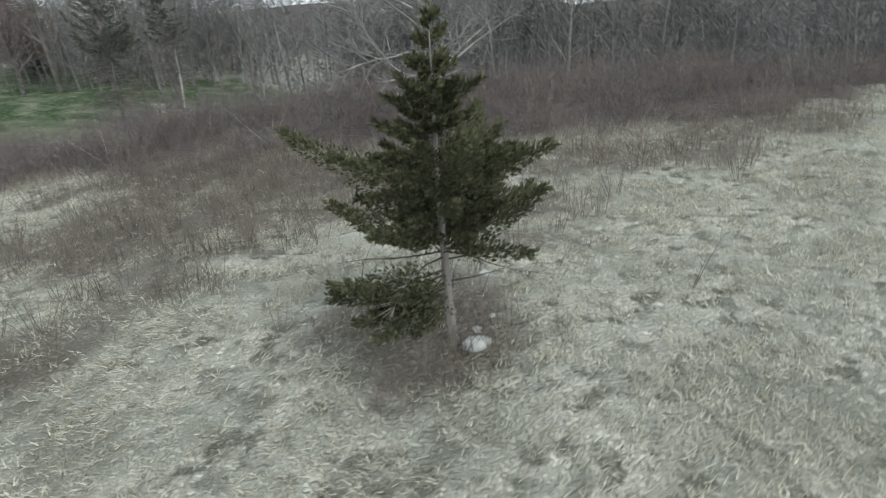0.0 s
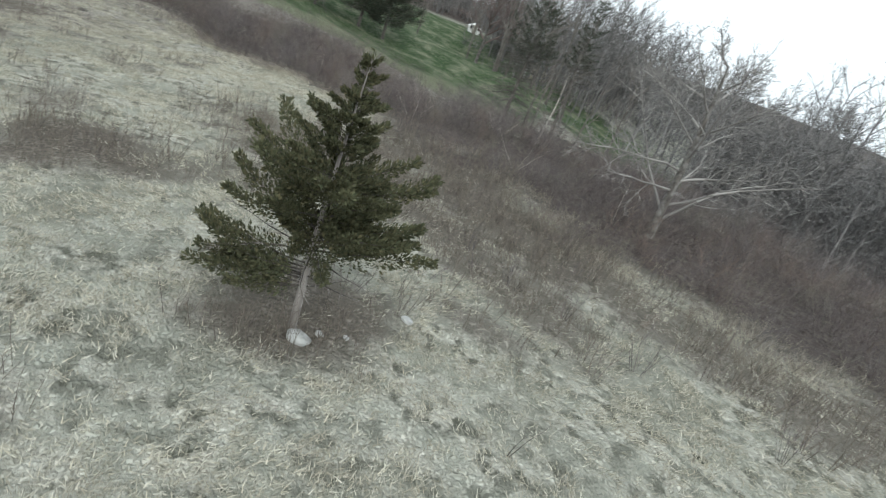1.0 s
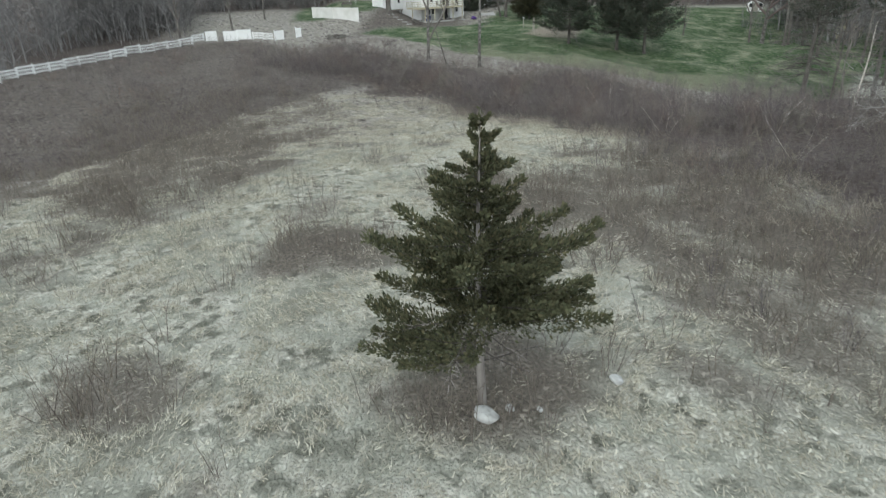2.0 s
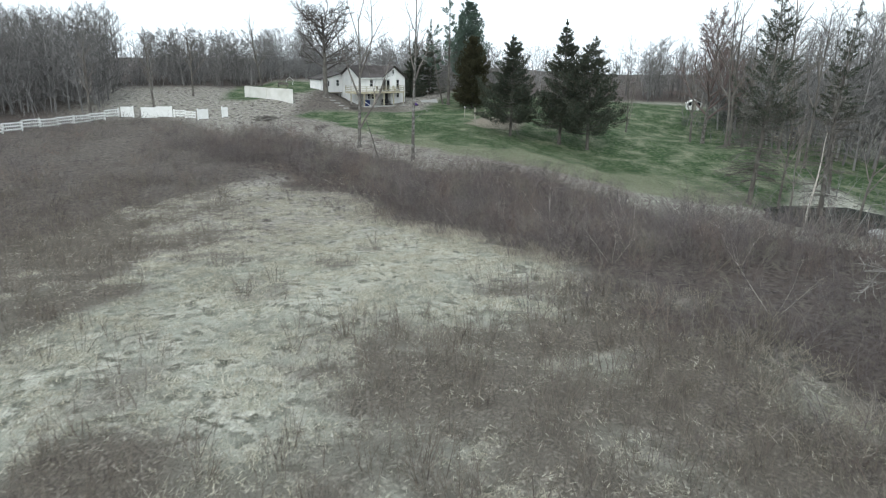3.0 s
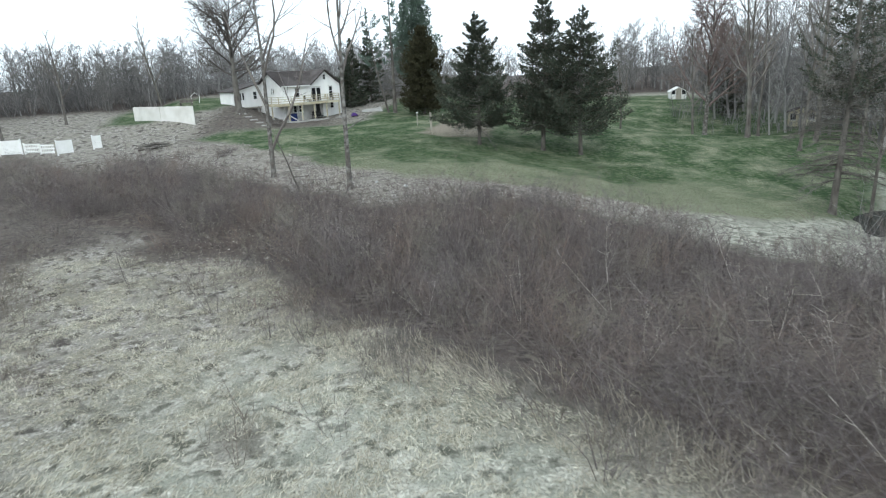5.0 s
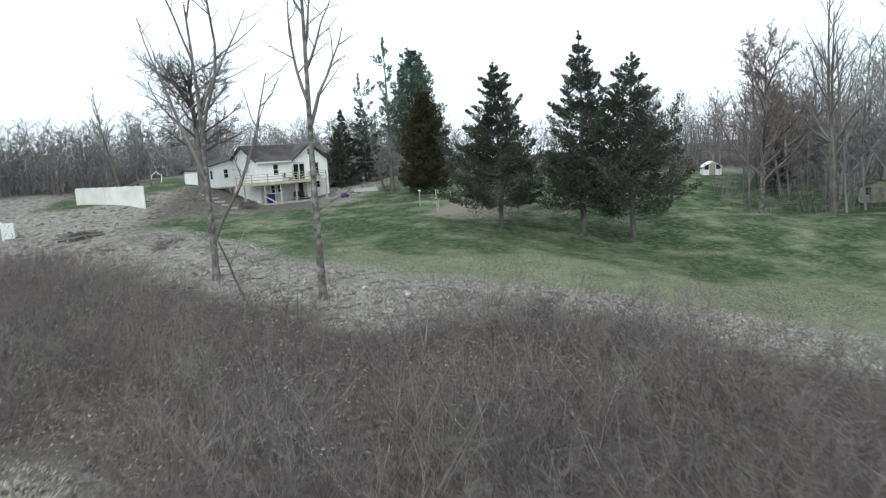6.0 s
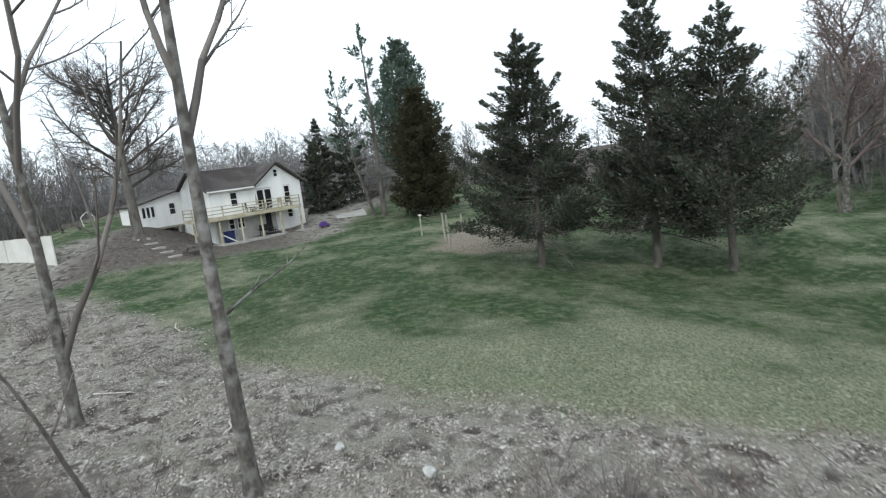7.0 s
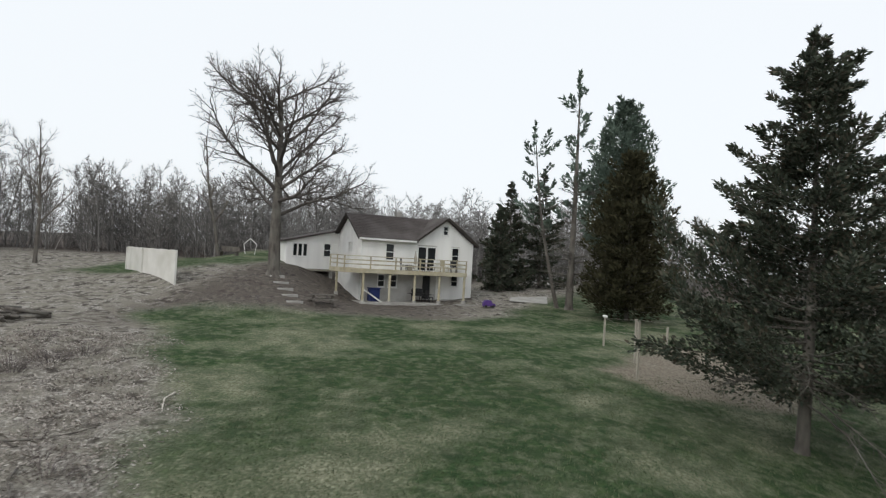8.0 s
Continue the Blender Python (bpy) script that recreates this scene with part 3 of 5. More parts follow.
def bush_set(x, y, tall, stems, rng, twigs=4, lean=0.35, thick=0.012, spread=0.35):
    """Many-stemmed shrubs at the plan's points: bent stems with thin side twigs."""
    n = len(x)
    z = surface(x, y)
    who = np.repeat(np.arange(n), stems)
    m = len(who)
    az, out = rng.uniform(0, 2 * np.pi, m), rng.random(m) ** 0.6
    h = np.asarray(tall)[who] * rng.uniform(0.5, 1.1, m)
    base = np.stack([x[who] + np.cos(az) * out * spread * 0.6, y[who] + np.sin(az) * out * spread * 0.6, z[who] - 0.06], 1)
    d = np.stack([np.cos(az) * out * lean, np.sin(az) * out * lean, np.ones(m)], 1) + rng.normal(size=(m, 3)) * 0.10
    mid = base + unit(d) * (h * 0.5)[:, None]
    d2 = unit(d) + rng.normal(size=(m, 3)) * 0.16
    tip = mid + unit(d2) * (h * 0.55)[:, None]
    r = thick * (0.6 + 0.5 * rng.random(m)) * (0.6 + 0.4 * h / max(0.2, float(np.mean(tall))))
    sets = [tubes(base, mid, r, r * 0.7, 3), spikes(mid, tip, r * 0.7)]
    if twigs:
        k = np.repeat(np.arange(m), twigs)
        u = rng.random(len(k))[:, None]
        low = rng.random(len(k))[:, None] < 0.35
        start = np.where(low, base[k] + (mid[k] - base[k]) * (0.4 + 0.6 * u), mid[k] + (tip[k] - mid[k]) * u * 0.85)
        td = unit(d2)[k] * 0.8 + rng.normal(size=(len(k), 3)) * [0.65, 0.65, 0.35]
        sets.append(slivers(start, start + unit(td) * (h[k] * rng.uniform(0.12, 0.38, len(k)))[:, None], r[k] * 1.1, rng))
    return merge(sets)

# ---- the field's cedar ----
cedar = conifer("cedar_tree", 0.66, 15.25, 6.5, 2.75, 5, "dark olive-green red cedar with a bare twisted lower trunk", M_CEDAR_BARK, M_CEDAR,
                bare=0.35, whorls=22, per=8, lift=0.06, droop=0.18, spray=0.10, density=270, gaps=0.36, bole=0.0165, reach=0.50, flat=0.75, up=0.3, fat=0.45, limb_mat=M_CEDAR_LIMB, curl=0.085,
                profile=lambda w: (0.84 + 0.16 * math.sin(w * 27)) * min(1.0, max(0.02, 0.97 - w) * 1.62) ** 1.05,
                extra=((0.23, -1.85, 2.6), (0.37, 1.1, 2.6), (0.40, 2.0, 2.2)), dead=12)

# ---- the lawn's evergreens ----
EVERGREENS = "evergreens on the lawn"
conifer("spruce_tree", -83.7, 52.3, 14.2, 5.6, 11, "dark spruce with a thin open top on the lawn", M_BARK, M_SPRUCE, bare=0.17, droop=0.36, whorls=34, per=8, density=140, spray=0.19, fat=0.42, flat=0.42, reach=0.9, group=EVERGREENS, gaps=0.34,
        lean=(0.0, -0.01), profile=lambda w: min(1.0, (1 - w) * 1.5) ** 0.95 * (0.88 + 0.12 * math.sin(w * 31)), dead=10)
conifer("spruce_tree", -81.5, 59.2, 17.4, 5.6, 12, "tall dark spruce with layered limbs on the lawn", M_BARK, M_SPRUCE, bare=0.17, droop=0.4, whorls=34, per=9, density=80, spray=0.23, fat=0.40, flat=0.45, reach=0.9, group=EVERGREENS, gaps=0.28,
        profile=lambda w: min(1.0, (1 - w) * 1.5) ** 1.0 * (0.85 + 0.15 * math.sin(w * 37)), dead=10)
conifer("spruce_tree", -78.4, 62.2, 15.6, 6.8, 13, "broad dark spruce with low drooping skirts on the lawn", M_BARK, M_SPRUCE, bare=0.16, droop=0.34, whorls=34, per=8, density=74, spray=0.24, fat=0.40, flat=0.45, reach=0.9, group=EVERGREENS, gaps=0.33,
        profile=lambda w: min(1.0, (1 - w) * 1.5) ** 0.95 * (0.88 + 0.12 * math.sin(w * 29)))
conifer("arborvitae_tree", -109.5, 55.0, 12.6, 4.5, 14, "dense brownish evergreen with a blunt conical crown", M_BARK, M_ARBOR, bare=0.08, whorls=34, per=11, spray=0.30, density=44, gaps=0.0, reach=0.8, flat=0.9, up=0.4,
        profile=lambda w: min(1, 0.74 + w * 1.2) * (1.0 - w) ** 0.62)
conifer("pine_tree", -120.5, 57.6, 18.6, 5.6, 15, "tall blue-green pine with a rounded crown behind the house", M_BARK, M_PINE, bare=0.25, whorls=22, per=9, spray=0.38, density=40, gaps=0.1, reach=0.8, flat=0.9, up=0.3, lift=0.3,
        profile=lambda w: min(1.0, (w - 0.12) / 0.26) * min(1.0, (1.0 - w) * 1.9) ** 0.75)
conifer("pine_tree", -114.2, 51.8, 19.4, 3.2, 16, "half-dead pine with a broken grey trunk and a few green tufts", M_BARK, M_PINE, bare=0.40, whorls=11, per=5, spray=0.4, density=26, gaps=0.4, reach=0.6, flat=0.8, up=0.3, lift=0.3, dead=26, bole=0.017,
        profile=lambda w: 0.3 + 0.7 * (1 - w))
conifer("pine_tree", -114.8, 51.0, 15.2, 4.6, 26, "leaning half-dead pine with tufted side limbs", M_BARK, M_PINE, bare=0.45, whorls=9, per=4, spray=0.36, density=30, gaps=0.45, reach=0.5, flat=0.5, up=0.3, lift=0.2, dead=12, bole=0.012, lean=(0.0, -0.17),
        profile=lambda w: 0.35 + 0.65 * (1 - w))
for x, y, h, r, k in ((-127.5, 48.6, 11.0, 3.2, 17), (-130.0, 52.4, 12.5, 3.4, 18), (-124.5, 47.2, 8.0, 3.0, 19)):
    conifer("spruce_tree", x, y, h, r, k, "dark spruce crowded behind the white house", M_BARK, M_SPRUCE, bare=0.05, whorls=22, per=7, spray=0.34, density=40, group="evergreens behind the house")
# two thin spruces with dead lower limbs beside the pond
conifer("spruce_tree", -52.3, 68.2, 23.5, 5.2, 21, "tall soft-crowned hemlock with grey dead lower limbs by the pond", M_BARK, M_SPRUCE, bare=0.36, whorls=28, per=8, spray=0.22, density=44, gaps=0.38, dead=110, bole=0.012, fat=0.34, group="evergreens by the pond", profile=lambda w: 1.35 * (1 - w) ** 0.9)
conifer("spruce_tree", -48.2, 74.0, 22.5, 4.0, 22, "thin spruce with pale dead lower limbs by the pond", M_BARK, M_SPRUCE, bare=0.48, whorls=20, per=7, spray=0.22, density=44, gaps=0.35, dead=90, bole=0.012, fat=0.34, group="evergreens by the pond", profile=lambda w: 1.4 * (1 - w))
conifer("spruce_tree", -104.0, 108.0, 7.5, 2.4, 23, "small dark evergreen at the edge of the woods", M_BARK, M_SPRUCE, bare=0.04, whorls=20, per=7, spray=0.3, density=40)

# ---- bare trees ----
ash = bare_tree("ash_tree", -65.7, 33.25, 17.0, 0.21, 31, "slender bare tree with lichen-mottled bark and a high fork", M_BIRCH, M_TWIG, spread=0.36, lean=(0.10, -0.02), sway=0.008, forks=7, fork_from=0.5, angle=26, count2=5, count3=4, fine=0.8)
LOW = [(0.05, -0.05, 4.55), (-0.2, 0.75, 5.0), (-0.95, 1.8, 5.4), (-1.4, 2.6, 5.9)]
low_limb = mesh_object("branch", *merge([tubes(LOW[:-1], LOW[1:], [0.05, 0.036, 0.022], [0.036, 0.022, 0.008], 6), tubes([LOW[1], LOW[2], LOW[2]], [(-0.3, 1.3, 5.7), (-1.5, 1.9, 5.9), (-0.9, 2.6, 5.35)], [0.02, 0.014, 0.012], [0.005, 0.004, 0.004], 4)]), M_BIRCH, ash, flat=False)
bare_tree("ash_tree", -73.4, 28.4, 15.5, 0.22, 32, "bare tree splitting low into several tall stems", M_BIRCH, M_TWIG, spread=0.72, forks=6, fork_from=0.14, angle=24, count2=6, count3=4, fine=0.8, shape=lambda w: 1.1 - 0.5 * w)
bare_tree("sapling", -67.4, 29.6, 6.6, 0.07, 33, "thin leaning dead sapling with few limbs", M_BARK, M_TWIG, spread=0.3, lean=(0.05, -0.27), forks=6, fork_from=0.3, angle=45, count2=3, count3=2, fine=0.5)
bare_tree("shade_tree", -111.5, 28.6, 13.4, 0.5, 34, "broad bare shade tree beside the house wing", M_BARK, M_DARK_TWIG, spread=0.57, forks=22, fork_from=0.34, angle=64, count2=12, count3=10, fine=2.0, sway=0.03, thick=0.30, rise=0.07, shape=lambda w: 1.05 - 0.25 * w, least=0.016)
bare_tree("maple_tree", -94.6, 94.6, 20.5, 0.38, 35, "bare reddish maple with two pale low limbs", M_BIRCH, M_RED_TWIG, spread=0.50, forks=22, fork_from=0.22, angle=48, count2=11, count3=9, fine=1.9, least=0.06)
bare_tree("sycamore_tree", -6.1, 38.2, 9.3, 0.26, 36, "bare pale-limbed tree spreading low over the brush", M_BIRCH, M_LIMB, spread=0.72, forks=18, fork_from=0.10, angle=66, count2=10, count3=8, fine=1.6, thick=0.30, rise=0.04, least=0.014)
bare_tree("maple_tree", -87.3, 73.9, 8.5, 0.13, 37, "small many-stemmed bare tree on the slope", M_BARK, M_TWIG, spread=0.6, forks=8, fork_from=0.08, angle=28, count2=5, count3=4)
bare_tree("birch_tree", -41.2, 64.6, 9.0, 0.12, 38, "pale leaning birch by the pond", M_PALE, M_TWIG, spread=0.35, forks=8, fork_from=0.35, angle=38, count2=5, count3=4)
for k, (x, y, h, g) in enumerate(((-92.0, 90.0, 15.0, 0.2), (-77.8, 85.5, 21.0, 0.22), (-80.0, 88.0, 20.0, 0.24), (-72.0, 90.0, 22.0, 0.26), (-69.0, 84.0, 20.0, 0.2), (-85.0, 95.0, 19.0, 0.22), (-65.0, 88.0, 20.0, 0.2),
                                  (-55.0, 82.0, 15.0, 0.2), (-37.5, 66.5, 13.0, 0.12), (-43.5, 64.9, 12.0, 0.1), (-51.5, 71.5, 15.0, 0.15), (-36.0, 71.0, 15.0, 0.16), (-120.0, 6.0, 12.0, 0.18), (-108.0, 1.0, 11.0, 0.2), (-98.0, -6.0, 11.0, 0.22), (-132.0, 18.0, 13.0, 0.2))):
    bare_tree("woods_tree", x, y, h, g, 40 + k, "tall bare grey tree at the edge of the woods", M_BARK, M_TWIG, spread=0.34, forks=11, fork_from=0.28, angle=36, count2=6, count3=5, group="trees at the edge of the woods")

# ---- the house: local x along its front, y to its back, z up ----
HOUSE = Matrix.Translation((-113.1, 34.92, 0)) @ Matrix.Rotation(math.atan2(0.916, -0.401), 4, "Z")
W, D, BASE, EAVE, RIDGE = 9.9, 6.8, -0.5, 4.75, 6.65
GX0, GX1, GPEAK = 4.7, 9.9, 7.3
FLOOR = 2.3
house = tagged(empty("house", HOUSE), "white clapboard house with dark brown roof and walk-out basement", "house")


def wall_with_holes(outline, holes, y0, y1):
    """A wall in the x-z plane with rectangular openings through it."""
    bm = bmesh.new()
    xs = sorted({p[0] for p in outline} | {v for h in holes for v in h[:2]})
    zs = sorted({p[1] for p in outline} | {v for h in holes for v in h[2:]})
    lo, hi = min(p[1] for p in outline), max(p[1] for p in outline)
    top = outline
    for xa, xb in zip(xs, xs[1:]):
        xm = (xa + xb) / 2

        def roof(x):
            best = lo
            for (ax, az), (bx, bz) in zip(top, top[1:] + top[:1]):
                if min(ax, bx) - 1e-6 <= x <= max(ax, bx) + 1e-6 and ax != bx:
                    best = max(best, az + (bz - az) * (x - ax) / (bx - ax))
            return best
        cuts = sorted([(h[2], h[3]) for h in holes if h[0] - 1e-6 <= xm <= h[1] + 1e-6])
        z = lo
        for a, b in cuts:
            if a > z + 1e-4:
                box(bm, xa, xb, y0, y1, z, a)
            z = b
        ra, rb = roof(xa + 1e-5), roof(xb - 1e-5)
        if min(ra, rb) >= z and max(ra, rb) > z + 1e-4:
            prism(bm, [(xa, z), (xb, z), (xb, rb), (xa, ra)] if min(ra, rb) > z + 1e-4 else ([(xa, z), (xb, z), (xb, rb)] if rb > ra else [(xa, z), (xb, z), (xa, ra)]), y0, y1)
    return bm


def clapboards(parent, x0, x1, z0, z1, y, holes, top=None, mat=None, side=-1):
    """Lapped boards, one mesh each, broken at the openings."""
    made, z = {}, z0
    while z < z1 - 0.02:
        spans = [(x0, x1)]
        if top:
            spans = [top(z + 0.16)]
        for h in holes:
            if h[2] - 0.08 < z + 0.10 and z + 0.06 < h[3] + 0.08:
                cut = []
                for a, b in spans:
                    if h[1] + 0.07 <= a or h[0] - 0.07 >= b:
                        cut.append((a, b))
                    else:
                        cut += [(a, h[0] - 0.07), (h[1] + 0.07, b)]
                spans = cut
        for a, b in spans:
            if b - a < 0.08:
                continue
            key = (round(a, 2), round(b, 2))
            if key not in made:
                bm = bmesh.new()
                q = [bm.verts.new(p) for p in ((a, 0, 0), (b, 0, 0), (b, 0, 0.175), (a, 0, 0.175), (a, side * 0.026, 0), (b, side * 0.026, 0), (b, side * 0.006, 0.175), (a, side * 0.006, 0.175))]
                for t in ((4, 5, 6, 7), (0, 1, 5, 4), (1, 2, 6, 5), (3, 0, 4, 7), (2, 3, 7, 6)):
                    bm.faces.new([q[i] for i in t])
                bmesh.ops.recalc_face_normals(bm, faces=bm.faces)
                me = bpy.data.meshes.new("clapboard")
                bm.to_mesh(me)
                bm.free()
                me.materials.append(mat or M_SIDING)
                made[key] = me
            ob = new("clapboard", made[key])
            ob.parent, ob.location = parent, (0, y, z)
        z += 0.17


def window(parent, x0, x1, z0, z1, y, turn=None, bars=1, name="window"):
    """A sash window set in the wall: glass, frame, meeting rail, sill."""
    w = part(name, boxed(x0, x1, y + 0.05, y + 0.07, z0, z1), M_GLASS, parent, "dark glass")
    t = 0.06
    bm = bmesh.new()
    for q in ((x0 - t, x0 + 0.03, z0 - t, z1 + t), (x1 - 0.03, x1 + t, z0 - t, z1 + t), (x0 + 0.03, x1 - 0.03, z1 - 0.03, z1 + t), (x0 + 0.03, x1 - 0.03, z0 - t, z0 + 0.03)):
        box(bm, q[0], q[1], y - 0.04, y + 0.045, q[2], q[3])
    part("window_frame", bm, M_TRIM, w)
    for k in range(bars):
        z = z0 + (z1 - z0) * (k + 1) / (bars + 1)
        part("meeting_rail", boxed(x0 + 0.03, x1 - 0.03, y - 0.01, y + 0.048, z - 0.025, z + 0.025), M_TRIM, w)
    part("window_sill", boxed(x0 - 0.1, x1 + 0.1, y - 0.09, y - 0.042, z0 - t - 0.05, z0 - t), M_TRIM, w)
    return w


FRONT_HOLES = [(2.05, 2.75, 3.05, 4.32), (4.85, 5.62, 2.32, 4.24), (5.70, 6.47, 2.32, 4.24), (7.95, 8.6, 3.0, 4.3), (7.05, 7.5, 5.35, 6.05),
               (8.0, 8.6, 1.1, 1.95), (1.5, 2.05, 0.9, 1.85), (2.4, 3.1, 0.9, 1.85), (5.4, 6.1, 0.0, 1.9)]
outline = [(0, BASE), (W, BASE), (W, EAVE), (GPEAK, RIDGE), (GX0, EAVE), (0, EAVE)]
wall = part("front_wall", wall_with_holes(outline, FRONT_HOLES, 0, 0.16), M_BASE_WALL, house, "pale painted wall behind the boards")
clapboards(wall, 0.0, W, FLOOR - 0.1, EAVE - 0.1, -0.002, FRONT_HOLES)
clapboards(wall, GX0, GX1, EAVE - 0.02, RIDGE - 0.2, -0.002, FRONT_HOLES, top=lambda z: (GX0 + (z - EAVE) * 2.6 / 1.9 + 0.05, GX1 - (z - EAVE) * 2.6 / 1.9 - 0.05))
clapboards(wall, 6.6, W, 0.0, FLOOR - 0.2, -0.002, FRONT_HOLES)
for h in FRONT_HOLES:
    if h[2] == 2.32:
        window(house, *h, 0.0, bars=0, name="glass_door")
    elif h[2] != 0.0:
        window(house, *h, 0.0)
part("basement_door", boxed(5.42, 6.08, 0.06, 0.11, 0.0, 1.88), M_DARK, house, "dark basement door")
for nm, (x0, x1) in (("corner_board", (-0.03, 0.10)), ("corner_board", (W - 0.10, W + 0.03))):
    part(nm, boxed(x0, x1, -0.045, 0.0, BASE + 0.3, EAVE), M_TRIM, house)

# side and back walls; the west gable end carries two narrow windows
west = part("west_wall", bmesh.new(), M_SIDING, house)
WEST_HOLES = [(2.3, 2.62, 3.55, 4.35), (2.85, 3.17, 3.55, 4.35)]
bm = wall_with_holes([(0, BASE), (D, BASE), (D, EAVE), (D / 2, RIDGE), (0, EAVE)], WEST_HOLES, 0, 0.16)
bmesh.ops.remove_doubles(bm, verts=bm.verts, dist=0.001)
bm.transform(Matrix(((0, 1, 0, 0), (1, 0, 0, 0.0), (0, 0, 1, 0), (0, 0, 0, 1))))
bmesh.ops.reverse_faces(bm, faces=bm.faces)
bm.to_mesh(west.data)
bm.free()
TURN_WEST = Matrix(((0, 1, 0, 0), (1, 0, 0, 0), (0, 0, 1, 0), (0, 0, 0, 1)))


def turned(ob, m):
    """Lays the meshes of a part and its pieces into another plane of the house."""
    for o in (ob, *ob.children_recursive):
        if o.data.users == 1 or not o.data.get("laid"):
            o.data.transform(m)
            o.data.flip_normals()
            o.data["laid"] = 1
    return ob


for h in WEST_HOLES:
    turned(window(house, *h, 0.0), TURN_WEST)
z = FLOOR - 0.1
while z < RIDGE - 0.25:
    a, b = (0, D) if z + 0.17 < EAVE else ((z + 0.17 - EAVE) * 3.4 / 1.9, D - (z + 0.17 - EAVE) * 3.4 / 1.9)
    spans = [(a, b)] if not (3.45 < z + 0.1 < 4.42) else [(a, 2.2), (3.27, b)]
    for s0, s1 in spans:
        bm = bmesh.new()
        q = [bm.verts.new(p) for p in ((-0.002, s0, z), (-0.002, s1, z), (-0.006, s1, z + 0.175), (-0.006, s0, z + 0.175), (-0.028, s0, z), (-0.028, s1, z), (-0.008, s1, z + 0.175), (-0.008, s0, z + 0.175))]
        for t in ((4, 5, 6, 7), (0, 1, 5, 4), (1, 2, 6, 5), (3, 0, 4, 7), (2, 3, 7, 6)):
            bm.faces.new([q[i] for i in t])
        bmesh.ops.recalc_face_normals(bm, faces=bm.faces)
        part("clapboard", bm, M_SIDING, west)
    z += 0.17
part("back_wall", boxed(0, W, D - 0.16, D, BASE, EAVE), M_SIDING, house)
part("east_wall", boxed(W - 0.16, W, 0.17, D - 0.17, BASE, EAVE), M_SIDING, house)
part("main_floor", boxed(0.17, W - 0.17, 0.17, D - 0.17, 2.0, FLOOR), M_POST, house)


def slab(bm, a, b, c, d, thick):
    """A roof plane through four points, thickened downwards."""
    top = [Vector(p) for p in (a, b, c, d)]
    n = (top[1] - top[0]).cross(top[2] - top[0]).normalized()
    n = n if n.z > 0 else -n
    low = [p - n * thick for p in top]
    va, vb = [bm.verts.new(p) for p in top], [bm.verts.new(p) for p in low]
    bm.faces.new(va)
    bm.faces.new(vb[::-1])
    for i in range(4):
        j = (i + 1) % 4
        bm.faces.new((va[i], vb[i], vb[j], va[j]))
    bmesh.ops.recalc_face_normals(bm, faces=bm.faces)
    return bm


o, rise = 0.35, 1.9 / 3.4
main_roof = part("roof", slab(bmesh.new(), (-o, -o, EAVE - o * rise + 0.12), (GX0, -o, EAVE - o * rise + 0.12), (GX0, D / 2, RIDGE + 0.12), (-o, D / 2, RIDGE + 0.12), 0.14), M_ROOF, house, "dark brown shingle roof")
part("roof", slab(bmesh.new(), (GX0, 0.2, EAVE + 0.2 * rise + 0.12), (W + 0.1, 0.2, EAVE + 0.2 * rise + 0.12), (W + 0.1, D / 2, RIDGE + 0.12), (GX0, D / 2, RIDGE + 0.12), 0.14), M_ROOF, house)
part("roof", slab(bmesh.new(), (-o, D / 2, RIDGE + 0.12), (W + 0.1, D / 2, RIDGE + 0.12), (W + 0.1, D + o, EAVE - o * rise + 0.12), (-o, D + o, EAVE - o * rise + 0.12), 0.14), M_ROOF, house)
g = 1.9 / 2.6
part("gable_roof", slab(bmesh.new(), (GX0 - 0.15, -0.42, EAVE - 0.15 * g + 0.14), (GPEAK, -0.42, RIDGE + 0.14), (GPEAK, D / 2, RIDGE + 0.14), (GX0 - 0.15, D / 2 - 0.4, EAVE - 0.15 * g + 0.14), 0.15), M_ROOF, house)
part("gable_roof", slab(bmesh.new(), (GX1 + 0.4, -0.42, EAVE - 0.4 * g + 0.14), (GPEAK, -0.42, RIDGE + 0.14), (GPEAK, D / 2, RIDGE + 0.14), (GX1 + 0.4, D / 2, EAVE - 0.4 * g + 0.14), 0.15), M_ROOF, house)
for x0, z0, x1, z1 in ((GX0 - 0.15, EAVE - 0.15 * g, GPEAK, RIDGE), (GX1 + 0.4, EAVE - 0.4 * g, GPEAK, RIDGE)):
    part("fascia", prism(bmesh.new(), [(x0, z0 - 0.02), (x1, z1 - 0.02), (x1, z1 + 0.16), (x0, z0 + 0.16)], -0.46, -0.425), M_FASCIA, house, "dark gable trim board")
for sgn in (0, 1):
    y0, y1 = (-o, D / 2) if sgn == 0 else (D / 2, D + o)
    z0, z1 = (EAVE - o * rise, RIDGE) if sgn == 0 else (RIDGE, EAVE - o * rise)
    bm = prism(bmesh.new(), [(y0, z0 - 0.02), (y1, z1 - 0.02), (y1, z1 + 0.14), (y0, z0 + 0.14)], -o - 0.04, -o - 0.005)
    bm.transform(TURN_WEST)
    bmesh.ops.recalc_face_normals(bm, faces=bm.faces)
    part("fascia", bm, M_FASCIA, house, "dark gable trim board")
